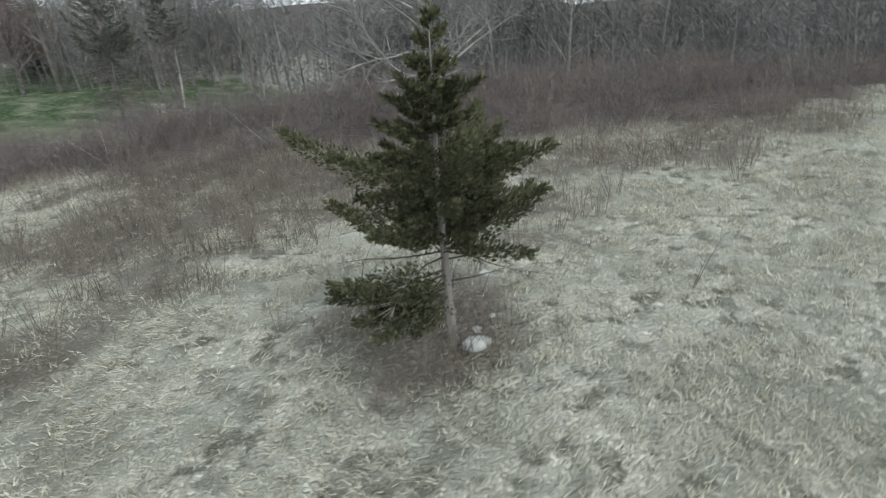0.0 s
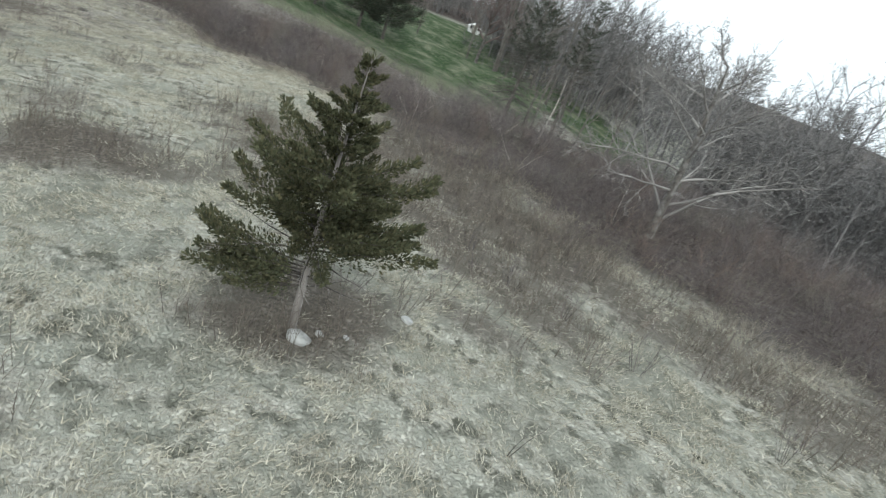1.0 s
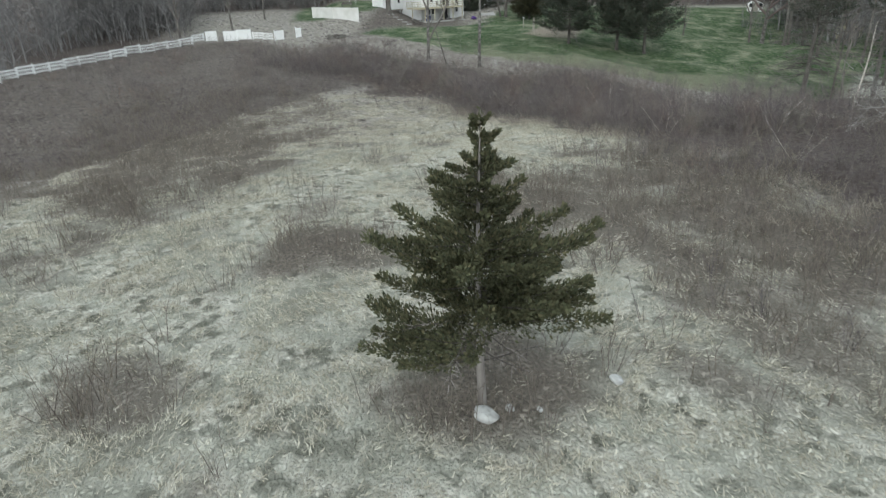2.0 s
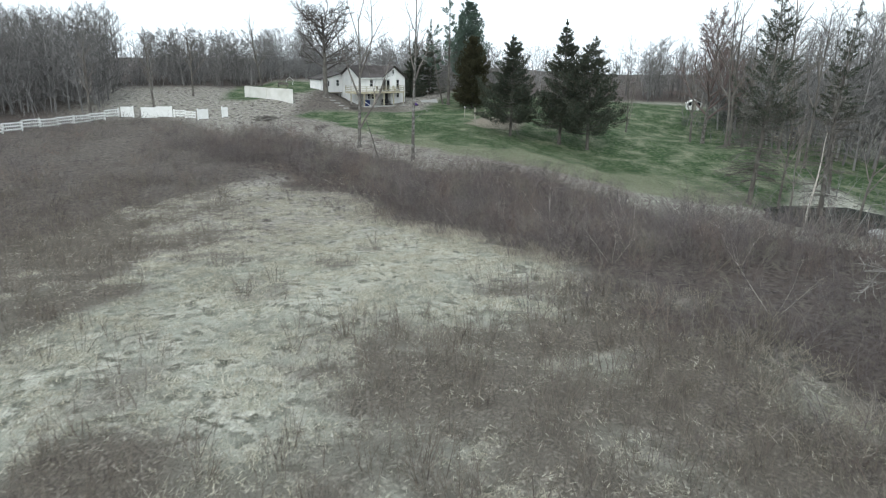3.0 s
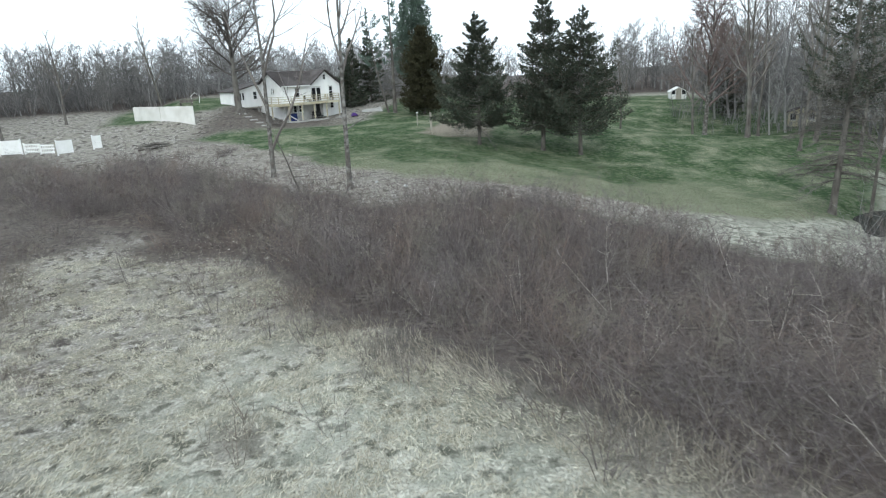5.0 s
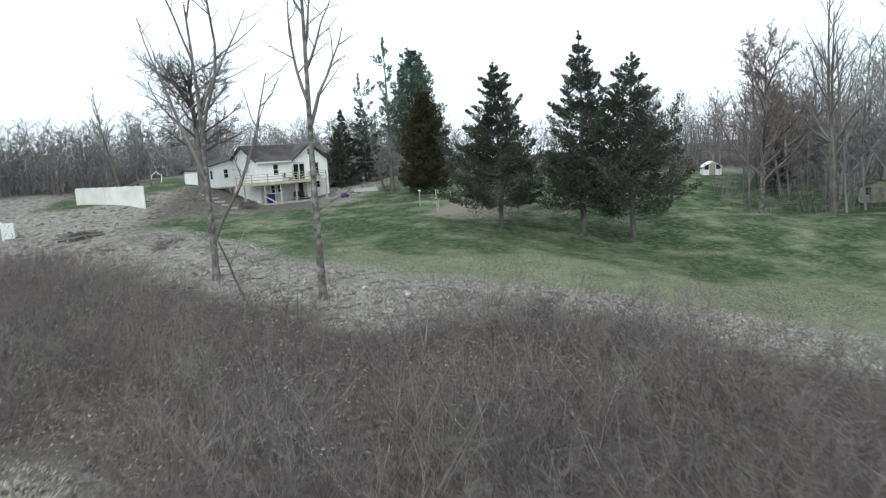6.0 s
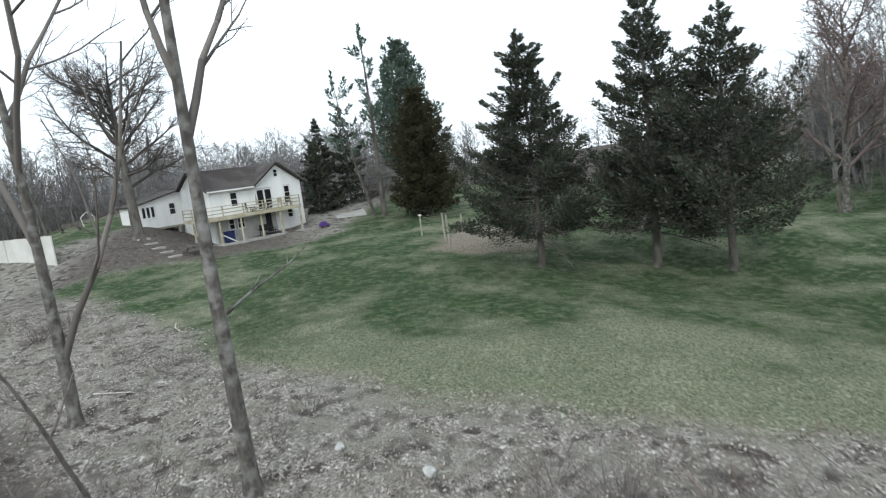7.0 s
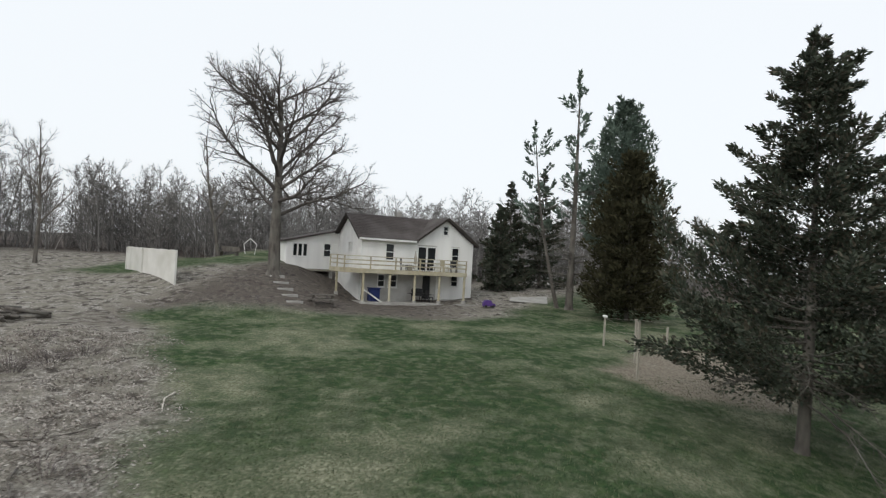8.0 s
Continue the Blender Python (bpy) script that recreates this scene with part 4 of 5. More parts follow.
for k in range(15):
    y = -o + 0.10 + k * 0.25
    zz = EAVE - o * rise + 0.124 + (y + o) * rise
    part("shingle_course", slab(bmesh.new(), (-o - 0.004, y - 0.10, zz - 0.056 + 0.014), (GX0 + max(0, (y) * 0.76) if y < 3.3 else W, y - 0.10, zz - 0.056 + 0.014), (GX0 + max(0, y * 0.76) if y < 3.3 else W, y + 0.14, zz + 0.078 + 0.004), (-o - 0.004, y + 0.14, zz + 0.078 + 0.004), 0.012), M_ROOF, main_roof)
part("gutter", boxed(-o, GX0 - 0.2, -o - 0.12, -o - 0.02, EAVE - 0.2, EAVE - 0.06), M_TRIM, house, "white rain gutter")
part("frieze_board", boxed(0.1, GX0, -0.05, -0.03, EAVE - 0.35, EAVE - 0.16), M_TRIM, house)
part("soffit", boxed(-o + 0.02, GX0 - 0.2, -o + 0.02, -0.055, EAVE - 0.14, EAVE - 0.10), M_TRIM, house)
part("chimney", boxed(4.2, 4.7, D / 2 + 0.1, D / 2 + 0.55, RIDGE - 0.4, RIDGE + 0.55, bevel=0.02), M_CONCRETE, house, "short grey chimney")

# low west wing with a lean-to roof falling to its far end
WX, WY0, WY1 = -4.5, 6.2, 10.2
wing = part("wing_wall", bmesh.new(), M_SIDING, house)
WING_HOLES = [(-3.95, -3.6, 2.95, 4.0), (-3.52, -3.17, 2.95, 4.0), (-3.09, -2.74, 2.95, 4.0), (-1.3, -0.7, 3.0, 4.1)]
bm = wall_with_holes([(WX, 1.9), (0, 1.9), (0, 5.25), (WX, 4.15)], WING_HOLES, WY0, WY0 + 0.15)
bm.to_mesh(wing.data)
bm.free()
clapboards(wing, WX, -0.04, 1.95, 4.1, WY0 - 0.002, WING_HOLES)
part("wing_end_wall", boxed(WX, WX + 0.15, WY0 + 0.16, WY1, 1.9, 4.15), M_SIDING, house)
part("wing_back_wall", boxed(WX, -0.02, WY1, WY1 + 0.15, 1.9, 4.15), M_SIDING, house)
part("wing_floor", boxed(WX + 0.02, -0.02, WY0 + 0.02, WY1, 1.72, 1.89), M_POST, house)
for h in WING_HOLES:
    window(house, *h, WY0, bars=0 if h[0] < -2.7 else 1)
part("wing_roof", slab(bmesh.new(), (WX - 0.3, WY0 - 0.3, 4.25), (-0.02, WY0 - 0.3, 5.38), (-0.02, WY1 + 0.4, 5.38), (WX - 0.3, WY1 + 0.4, 4.25), 0.14), M_ROOF, house)
for x in (WX + 0.2, -2.4, -0.5):
    part("pier", boxed(x - 0.12, x + 0.12, WY0 + 0.2, WY0 + 0.45, 0.6, 1.72), M_CONCRETE, house)

# deck along the front and round the west corner
deck = tagged(empty("deck", HOUSE), "weathered wooden deck on posts with horizontal rails", "deck")
DX0, DX1, DY = -1.9, 8.5, -1.85
for k in range(15):
    y = DY + 0.02 + k * 0.125
    if y < -0.1:
        part("deck_board", boxed(DX0, DX1, y, y + 0.117, FLOOR - 0.06, FLOOR - 0.02), M_DECK, deck)
for k in range(17):
    y = -0.04 + k * 0.125
    part("deck_board", boxed(DX0, -0.08, y, y + 0.117, FLOOR - 0.06, FLOOR - 0.02), M_DECK, deck)
part("rim_joist", boxed(DX0, DX1, DY - 0.02, DY + 0.02, FLOOR - 0.32, FLOOR - 0.062), M_DECK, deck)
part("rim_joist", boxed(DX0 - 0.02, DX0 + 0.02, DY + 0.022, 2.1, FLOOR - 0.32, FLOOR - 0.062), M_DECK, deck)
part("rim_joist", boxed(DX1 - 0.02, DX1 + 0.02, DY + 0.022, -0.06, FLOOR - 0.32, FLOOR - 0.062), M_DECK, deck)
for k in range(14):
    x = DX0 + 0.4 + k * 0.72
    part("joist", boxed(x - 0.02, x + 0.02, DY + 0.03, -0.06, FLOOR - 0.28, FLOOR - 0.065), M_DECK, deck)


def ground_under(x, y):
    p = HOUSE @ Vector((x, y, 0))
    return float(height(p.x, p.y))


for x, y in ((-0.3, DY + 0.12), (1.85, DY + 0.12), (3.95, DY + 0.12), (6.1, DY + 0.12), (8.35, DY + 0.12), (-1.75, 0.4)):
    gz = ground_under(x, y)
    post = part("post", boxed(x - 0.075, x + 0.075, y - 0.075, y + 0.075, gz, FLOOR - 0.33, bevel=0.01), M_DECK, deck)
    part("footing", boxed(x - 0.14, x + 0.14, y - 0.14, y + 0.14, gz - 0.3, gz + 0.16, bevel=0.02), M_CONCRETE, post, "pale concrete footing")
RAILS = [((DX0 + 0.05, DY + 0.05), (DX1 - 0.05, DY + 0.05)), ((DX0 + 0.05, DY + 0.05), (DX0 + 0.05, 2.0)), ((DX1 - 0.05, DY + 0.05), (DX1 - 0.05, -0.1))]
for (xa, ya), (xb, yb) in RAILS:
    for z0, hh in ((0.28, 0.09), (0.6, 0.09), (0.92, 0.06)):
        top = z0 > 0.9
        w2 = 0.07 if top else 0.02
        part("rail", boxed(min(xa, xb) - (w2 if xa == xb else 0), max(xa, xb) + (w2 if xa == xb else 0), min(ya, yb) - (w2 if ya == yb else 0), max(ya, yb) + (w2 if ya == yb else 0), FLOOR + z0, FLOOR + z0 + hh), M_DECK, deck)
    n = max(1, round(math.hypot(xb - xa, yb - ya) / 2.05))
    for k in range(n + 1):
        x, y = xa + (xb - xa) * k / n, ya + (yb - ya) * k / n
        if (k == 0 and (xa, ya) == (DX0 + 0.05, DY + 0.05) and xa == xb) or (k == 0 and xa == xb and xa > 8):
            continue
        part("rail_post", boxed(x - 0.045, x + 0.045, y - 0.045 + 0.05, y + 0.045 + 0.05, FLOOR - 0.018, FLOOR + 0.918), M_DECK, deck)
patio = part("patio", boxed(-0.6, 9.2, DY - 0.5, -0.08, -0.75, 0), M_CONCRETE)
patio.data.transform(Matrix.Translation((0, 0, -0.22)))
patio.matrix_world = HOUSE
tagged(patio, "concrete patio slab under the deck", "patio", kind="structure")

# ---- scrub, weeds and grass ----
def scatter(n, x0, x1, y0, y1, rng):
    return rng.uniform(x0, x1, n), rng.uniform(y0, y1, n)


def build_scrub(name, n, area, reach, stems, twigs, fine, seed, label):
    """Leafless brush: many-stemmed bushes of uneven height, thinning out past the edge of the belt."""
    rng = np.random.default_rng(seed)
    x, y = scatter(n, *area, rng)
    deep = inside(x, y, BELT)
    fringe = 0.20 * smooth(-8, 0, deep) * (lawn_mask(x, y) < 0.3) * (x > -60) * (vnoise(x, y, 3, 107) > -0.1)
    keep = rng.random(n) < np.maximum(scrub_mask(x, y) * (0.5 + 0.5 * (vnoise(x, y, 4, 103) > -0.4)), fringe)
    keep &= (deep > -8) == reach
    x, y, deep = x[keep], y[keep], deep[keep]
    tall = (2.7 + 0.5 * smooth(-28, -42, x) + 0.7 * vnoise(x, y, 9, 105) + 1.2 * vnoise(x, y, 3.2, 109)) * rng.uniform(0.5, 1.2, len(x)) * (0.55 + 0.45 * smooth(-0.5, 3.5, deep))
    v, f = bush_set(x, y, np.maximum(tall, 0.7), stems, rng, twigs, 0.95, fine, 1.2)
    return tagged(mesh_object(name, v, f, M_BRUSH), label, "scrub", kind="stuff")


def build_weeds():
    rng = np.random.default_rng(111)
    x, y = scatter(19000, -62, 24, -14, 40, rng)
    keep = rng.random(len(x)) < weed_mask(x, y) * (0.55 + 0.45 * (x > -24))
    x, y = x[keep], y[keep]
    v, f = bush_set(x, y, rng.uniform(0.6, 1.5, len(x)) * (1 + 0.3 * vnoise(x, y, 2, 113)), 4, rng, 7, 0.45, 0.011, 0.4)
    return tagged(mesh_object("dead_weeds", v, f, M_WEED), "brown dead weed stalks standing in the field", "weeds", kind="stuff")


def blades(name, n, area, test, per, spread, size, width, stand, mat, label, category, seed, thin=True):
    rng = np.random.default_rng(seed)
    x, y = scatter(n, *area, rng)
    keep = rng.random(n) < test(x, y)
    x, y = x[keep], y[keep]
    z = surface(x, y)
    k = np.repeat(np.arange(len(x)), per)
    p = np.stack([x, y, z], 1)[k] + rng.normal(size=(len(k), 3)) * [spread, spread, 0.0] + [0, 0, 0.02]
    lean = np.stack([vnoise(x, y, 3, 125), vnoise(x, y, 3, 127), np.zeros(len(x))], 1)[k] * 0.9
    d = rng.normal(size=(len(k), 3)) * [0.7, 0.7, 0.25] + lean + [0, 0, stand]
    v, f = slivers(p, p + unit(d) * rng.uniform(*size, len(k))[:, None], rng.uniform(*width, len(k)), rng) if thin else kites(p, d, rng.uniform(*size, len(k)), rng.uniform(*width, len(k)), rng)
    return tagged(mesh_object(name, v, f, mat), label, category, kind="stuff")


def field_cover(x, y):
    return ((scrub_mask(x, y) < 0.6) & (lawn_mask(x, y) < 0.3)) * (0.25 + 0.75 * (vnoise(x, y, 1.3, 123) + 0.5 * vnoise(x, y, 0.5, 124) > 0.0)) * smooth(-66, -50, x) * (1 - 0.92 * weed_mask(x, y))


blades("dry_grass", 170000, (-58, 20, -4, 44), field_cover, 6, 0.11, (0.09, 0.25), (0.011, 0.028), 0.55, M_STRAW, "bleached tufts of matted dry field grass", "grass", 121)
blades("lawn_grass", 45000, (-92, -56, 34, 64), lambda x, y: lawn_mask(x, y) * 0.9, 2, 0.04, (0.05, 0.11), (0.012, 0.03), 0.8, M_BLADE, "short patchy lawn grass", "grass", 141)
blades("leaf_litter", 95000, (-96, -50, 20, 54), lambda x, y: (1 - lawn_mask(x, y)) * (1 - 0.85 * smooth(0.3, 0.7, scrub_mask(x, y))) * (0.3 + 0.7 * (vnoise(x, y, 1.1, 143) > -0.1)), 2, 0.08, (0.05, 0.17), (0.03, 0.075), 0.15, M_LITTER, "grey-brown fallen leaves and flattened stalks", "leaf litter", 151, False)
blades("tall_straw", 7000, (-50, 6, 20, 40), lambda x, y: smooth(-3.5, 0, inside(x, y, BELT)) * smooth(3, 0.5, inside(x, y, BELT)) * (vnoise(x, y, 2.5, 163) > -0.1), 9, 0.22, (0.35, 0.85), (0.008, 0.018), 1.3, M_TAN, "tall tan dead grass along the edge of the brush", "grass", 165)
build_scrub("scrub", 9600, (-90, 32, 4, 68), True, 7, 17, 0.0115, 101, "dense leafless grey-brown brush beside the field")
build_scrub("field_edge_scrub", 4200, (-102, 0, -44, 24), False, 6, 10, 0.016, 102, "leafless brush along the far edge of the field")
build_weeds()


# ---- woods round the place ----
def woods_template(seed, tall, near):
    rng = np.random.default_rng(seed)
    spec = [dict(n=3, wander=0.05, rise=0.03, tip=0.25),
            dict(n=1, wander=0.10, rise=0.16, count=18 if near else 11, **{"from": 0.10}, angle=50, len=tall * 0.32, thick=0.42, tip=0.3, shape=lambda w: 1.1 - 0.55 * w),
            dict(n=1, wander=0.16, rise=0.12, count=7 if near else 4, **{"from": 0.15}, angle=38, len=0.6, thick=0.5, tip=0.3),
            dict(n=1, wander=0.2, rise=0.1, count=6 if near else 4, **{"from": 0.1}, angle=36, len=0.7, thick=0.6, tip=0.3)]
    segs = []
    grow(segs, (0, 0, -0.3), (0, 0, 1), tall, 0.0105 * tall, 0, spec, rng)
    return merge([limbs(segs, (0,), 5), limbs(segs, (1,), 3), fine_twigs(segs, 2, rng, 0.05 if near else 0.11), fine_twigs(segs, 3, rng, 0.05 if near else 0.12)])


def build_woods(name, near, areas, mat, label, seed, tall=13.0):
    rng = np.random.default_rng(seed)
    kinds = [woods_template(seed + 1 + k, tall, near) for k in range(7)]
    sets = []
    for n, x0, x1, y0, y1, test in areas:
        for x, y in zip(*scatter(n, x0, x1, y0, y1, rng)):
            if test and not test(x, y):
                continue
            v, f = kinds[len(sets) % len(kinds)]
            a, s, h = rng.uniform(0, 6.28), rng.uniform(0.8, 1.2), rng.uniform(0.6, 1.2)
            c, t = math.cos(a) * s, math.sin(a) * s
            sets.append((np.stack([v[:, 0] * c - v[:, 1] * t + x, v[:, 0] * t + v[:, 1] * c + y, v[:, 2] * h + float(height(x, y))], 1), f))
    return tagged(mesh_object(name, *merge(sets), mat), label, "woods", kind="stuff")


def left_side(x, y):
    return y < -5 + 0.10 * (x + 100)


build_woods("near_woods", True, [(310, -150, -104, -26, 8, left_side), (60, -104, -60, -52, -22, lambda x, y: y < -26 - 0.5 * (x + 78)), (120, -150, -106, 108, 136, lambda x, y: math.hypot(x + 121.6, y - 112.3) > 9)],
            M_WOODS, "leafless grey deciduous woods beside the fields", 131, 12.0)
build_woods("house_woods", True, [(290, -165, -135, -6, 72, None)], M_WOODS, "leafless grey woods behind the white house", 133, 8.8)
build_woods("tall_woods", True, [(170, -108, -58, 92, 134, lambda x, y: y > 102 - 0.4 * (x + 100) and math.hypot(x + 94, y - 95) > 9 and math.hypot(x + 88, y - 105) > 6), (90, -60, -14, 78, 108, lambda x, y: inside(x, y, LAWN) < -4 and inside(x, y, POND_LAWN) < -2)],
            M_WOODS, "tall leafless grey woods above the pond", 137, 17.0)
build_woods("thicket_woods", True, [(75, 12, 54, 62, 84, None), (80, 10, 66, 46, 68, lambda x, y: y > 62 - 0.35 * x)],
            M_WOODS, "dense leafless thicket of small trees behind the brush", 139, 9.5)
build_woods("field_edge_woods", True, [(120, -26, 14, 66, 86, None)],
            M_WOODS, "taller leafless woods behind the pale spreading tree", 149, 12.0)
build_woods("far_woods", False, [(320, -230, -158, -40, 140, None), (130, -190, -100, -100, -20, left_side), (70, -110, 0, -120, -48, None),
                                 (230, -180, 0, 128, 200, lambda x, y: y > 134 + 0.1 * x or x < -60), (130, -30, 90, 88, 135, None), (90, 45, 130, 20, 100, None)],
            M_WOODS, "leafless grey deciduous woods on the rising hills", 161, 9.5)


def build_understory():
    rng = np.random.default_rng(171)
    xs, ys = [], []
    for n, x0, x1, y0, y1, test in ((520, -165, -134, -8, 75, None), (330, -145, -102, -30, 6, left_side), (200, -104, -55, -55, -22, None), (420, -60, 46, 62, 90, lambda a, b: inside(a, b, LAWN) < -3 and inside(a, b, POND_LAWN) < -2 and math.hypot(a + 45, b - 73) > 9),
                                    (200, 5, 66, 44, 66, lambda a, b: b > 56 - 0.35 * a), (220, -110, -62, 98, 125, None), (120, -210, -175, -40, 110, None)):
        for a, b in zip(*scatter(n, x0, x1, y0, y1, rng)):
            if test is None or test(a, b):
                xs.append(a)
                ys.append(b)
    x, y = np.array(xs), np.array(ys)
    v, f = bush_set(x, y, rng.uniform(2.0, 6.0, len(x)), 5, rng, 9, 0.5, 0.036, 1.2)
    return tagged(mesh_object("woodland_undergrowth", v, f, M_WOODS), "bare undergrowth along the edge of the woods", "undergrowth", kind="stuff")


build_understory()

# ---- stones, shrubs and loose things in the field ----
def stone(name, x, y, a, b, c, seed, label, category="stone", turn=0.0, group=""):
    """A lumpy stone half sunk in the ground."""
    rng = np.random.default_rng(seed)
    bm = bmesh.new()
    bmesh.ops.create_icosphere(bm, subdivisions=3, radius=1)
    cuts = unit(rng.normal(size=(7, 3)))
    for v in bm.verts:
        p = np.array(v.co)
        for q in cuts:
            k = p @ q
            if k > 0.72:
                p = p - q * (k - 0.72) * 0.85
        p = p * (1 + 0.06 * noise.noise(Vector(p * 2.5 + seed)))
        v.co = p * [a, b, c]
    for f in bm.faces:
        f.smooth = True
    ob = part(name, bm, M_STONE)
    ob.matrix_world = pose(x, y, float(surface(x, y)) + c * 0.25, 0, 0, turn)
    return tagged(ob, label, category, group)


stone("stone", 1.1, 15.2, 0.36, 0.24, 0.16, 1, "flat pale lichened stone at the cedar's foot", turn=35)
stone("stone", 1.25, 16.35, 0.09, 0.07, 0.06, 2, "small white stone in the dead grass")
stone("stone", 1.05, 15.75, 0.13, 0.10, 0.07, 3, "small grey stone beside the cedar")
stone("stone", 0.75, 18.35, 0.2, 0.15, 0.08, 4, "pale stone showing through the grass")
stone("boulder", -35.7, 67.4, 1.3, 0.8, 0.7, 5, "pale boulder by the pond", "boulder")
stone("boulder", -19.2, 61.6, 1.5, 1.1, 1.15, 6, "large pale boulder at the foot of the woods", "boulder")
stone("boulder", -20.9, 62.4, 0.9, 0.7, 0.7, 7, "pale boulder beside a larger one", "boulder")
stone("stone", -64.0, 37.2, 0.3, 0.2, 0.15, 8, "pale stone in the leaf litter")
stone("stone", -66.5, 35.6, 0.2, 0.16, 0.12, 9, "small pale stone in the leaf litter")


def shrub(x, y, tall, stems, seed, label, mat, twigs=8, lean=0.5, thick=0.014, spread=0.4, name="shrub", group=""):
    v, f = bush_set(np.array([x]), np.array([y]), np.array([tall]), stems, np.random.default_rng(seed), twigs, lean, thick, spread)
    root = empty(name, pose(x, y, float(surface(x, y))))
    stems_ob = mesh_object("branchwork", v - [x, y, float(surface(x, y))], f, mat, root)
    stems_ob["kind"] = "stuff"
    return tagged(root, label, "shrub", group)


LONE = "lone shrubs in the field"
for k, (x, y, h, n) in enumerate(((-1.7, 22.6, 1.5, 7), (-0.9, 23.3, 1.3, 6), (-1.4, 20.3, 1.2, 5), (0.9, 24.3, 1.4, 6), (-3.5, 23.6, 1.4, 6), (-17.5, 26.4, 3.0, 4), (-17.6, 28.9, 2.0, 7), (-40.4, 24.4, 1.9, 7), (-50.2, 18.9, 2.2, 9), (-51.0, 13.2, 2.0, 9),
                                  (-53.9, 18.4, 1.6, 7), (-21.4, 26.0, 2.2, 4), (3.8, 24.6, 1.8, 7), (7.7, 26.1, 1.6, 6), (-39.5, 25.5, 1.6, 6), (-45.0, 22.5, 2.0, 8), (-27.0, 29.5, 1.7, 8), (-12.2, 27.6, 1.6, 7))):
    shrub(x, y, h, n, 300 + k, "lone leafless grey-brown shrub in the dry grass", M_BRUSH, group=LONE)
shrub(5.4, 18.1, 1.5, 2, 330, "thin bare sapling stem in the dry grass", M_BARK, 6, 0.5, 0.016, 0.1)
PALE = "pale dead stems in the brush"
for k, (x, y, h, n) in enumerate(((-28.2, 37.4, 3.0, 3), (-26.4, 36.6, 2.6, 3), (-37.6, 33.2, 3.0, 2), (-32.1, 34.5, 2.8, 3), (-47.4, 30.8, 2.8, 2), (-36.7, 36.6, 3.2, 2), (-31.0, 38.5, 2.6, 2), (-40.5, 30.5, 2.6, 3),
                                  (-24.0, 34.0, 2.4, 3), (-47.0, 36.5, 3.0, 2), (-37.0, 43.0, 3.0, 3), (-29.5, 44.0, 2.8, 3), (-21.0, 39.5, 2.6, 3), (-50.5, 39.0, 2.6, 2), (-14.5, 35.5, 2.4, 3), (-7.0, 36.0, 2.4, 3))):
    shrub(x, y, h, n, 340 + k, "pale dead forked stem standing in the brush", M_PALE, 10, 0.8, 0.010, 0.3, "dead_stem", PALE)
TALL = "taller saplings in the brush"
for k in range(26):
    r = np.random.default_rng(380 + k)
    x = r.uniform(-62, -5)
    y = float(np.interp(x, [-62, -45, -30, -5], [24, 35, 40, 42])) + r.uniform(-6, 8)
    shrub(x, y, r.uniform(3.0, 4.2), 3, 400 + k, "tall thin leafless sapling above the brush", M_BRUSH, 12, 0.35, 0.02, 0.3, "sapling", TALL)
MOUNDS = "dark shrubs in the leaf litter"
for k, (x, y, h, n) in enumerate(((-61.0, 40.5, 0.8, 60), (-62.4, 39.6, 0.7, 50), (-60.0, 42.4, 0.6, 60), (-88.6, 25.2, 0.9, 90), (-87.0, 24.8, 0.8, 80), (-89.8, 25.9, 0.7, 70), (-78.8, 30.6, 0.5, 44), (-77.7, 31.4, 0.45, 44), (-77.7, 32.1, 0.35, 30),
                                  (-80.2, 29.6, 0.9, 14), (-86.5, 28.4, 0.35, 30), (-90.4, 27.5, 1.1, 5), (-70.0, 35.4, 0.6, 44), (-68.2, 34.0, 0.5, 36), (-92.5, 22.5, 0.6, 60), (-88.0, 21.0, 0.9, 70))):
    shrub(x, y, h, n, 440 + k, "low dark tangle of dead stems in the leaf litter", M_BRUSH, 5, 1.4, 0.012, 0.9, "low_shrub", MOUNDS)


# ---- pond ----
bm = bmesh.new()
bmesh.ops.create_circle(bm, cap_ends=True, segments=64, radius=1)
for v in bm.verts:
    a = math.atan2(v.co.y, v.co.x)
    v.co = Vector((math.cos(a) * 10.5, math.sin(a) * 8.5, 0)) * (1 + 0.08 * math.sin(3 * a) + 0.05 * math.sin(5 * a + 1))
pond = part("pond", bm, M_WATER)
pond.location = (-45, 73, float(height(-45, 73)) + 0.75)
tagged(pond, "dark still pond under bare trees", "pond", kind="structure")


# ---- fences ----
def along(a, b, z=0.0):
    """A frame at a whose x runs to b on the level."""
    return pose(a[0], a[1], z, 0, 0, math.degrees(math.atan2(b[1] - a[1], b[0] - a[0])))


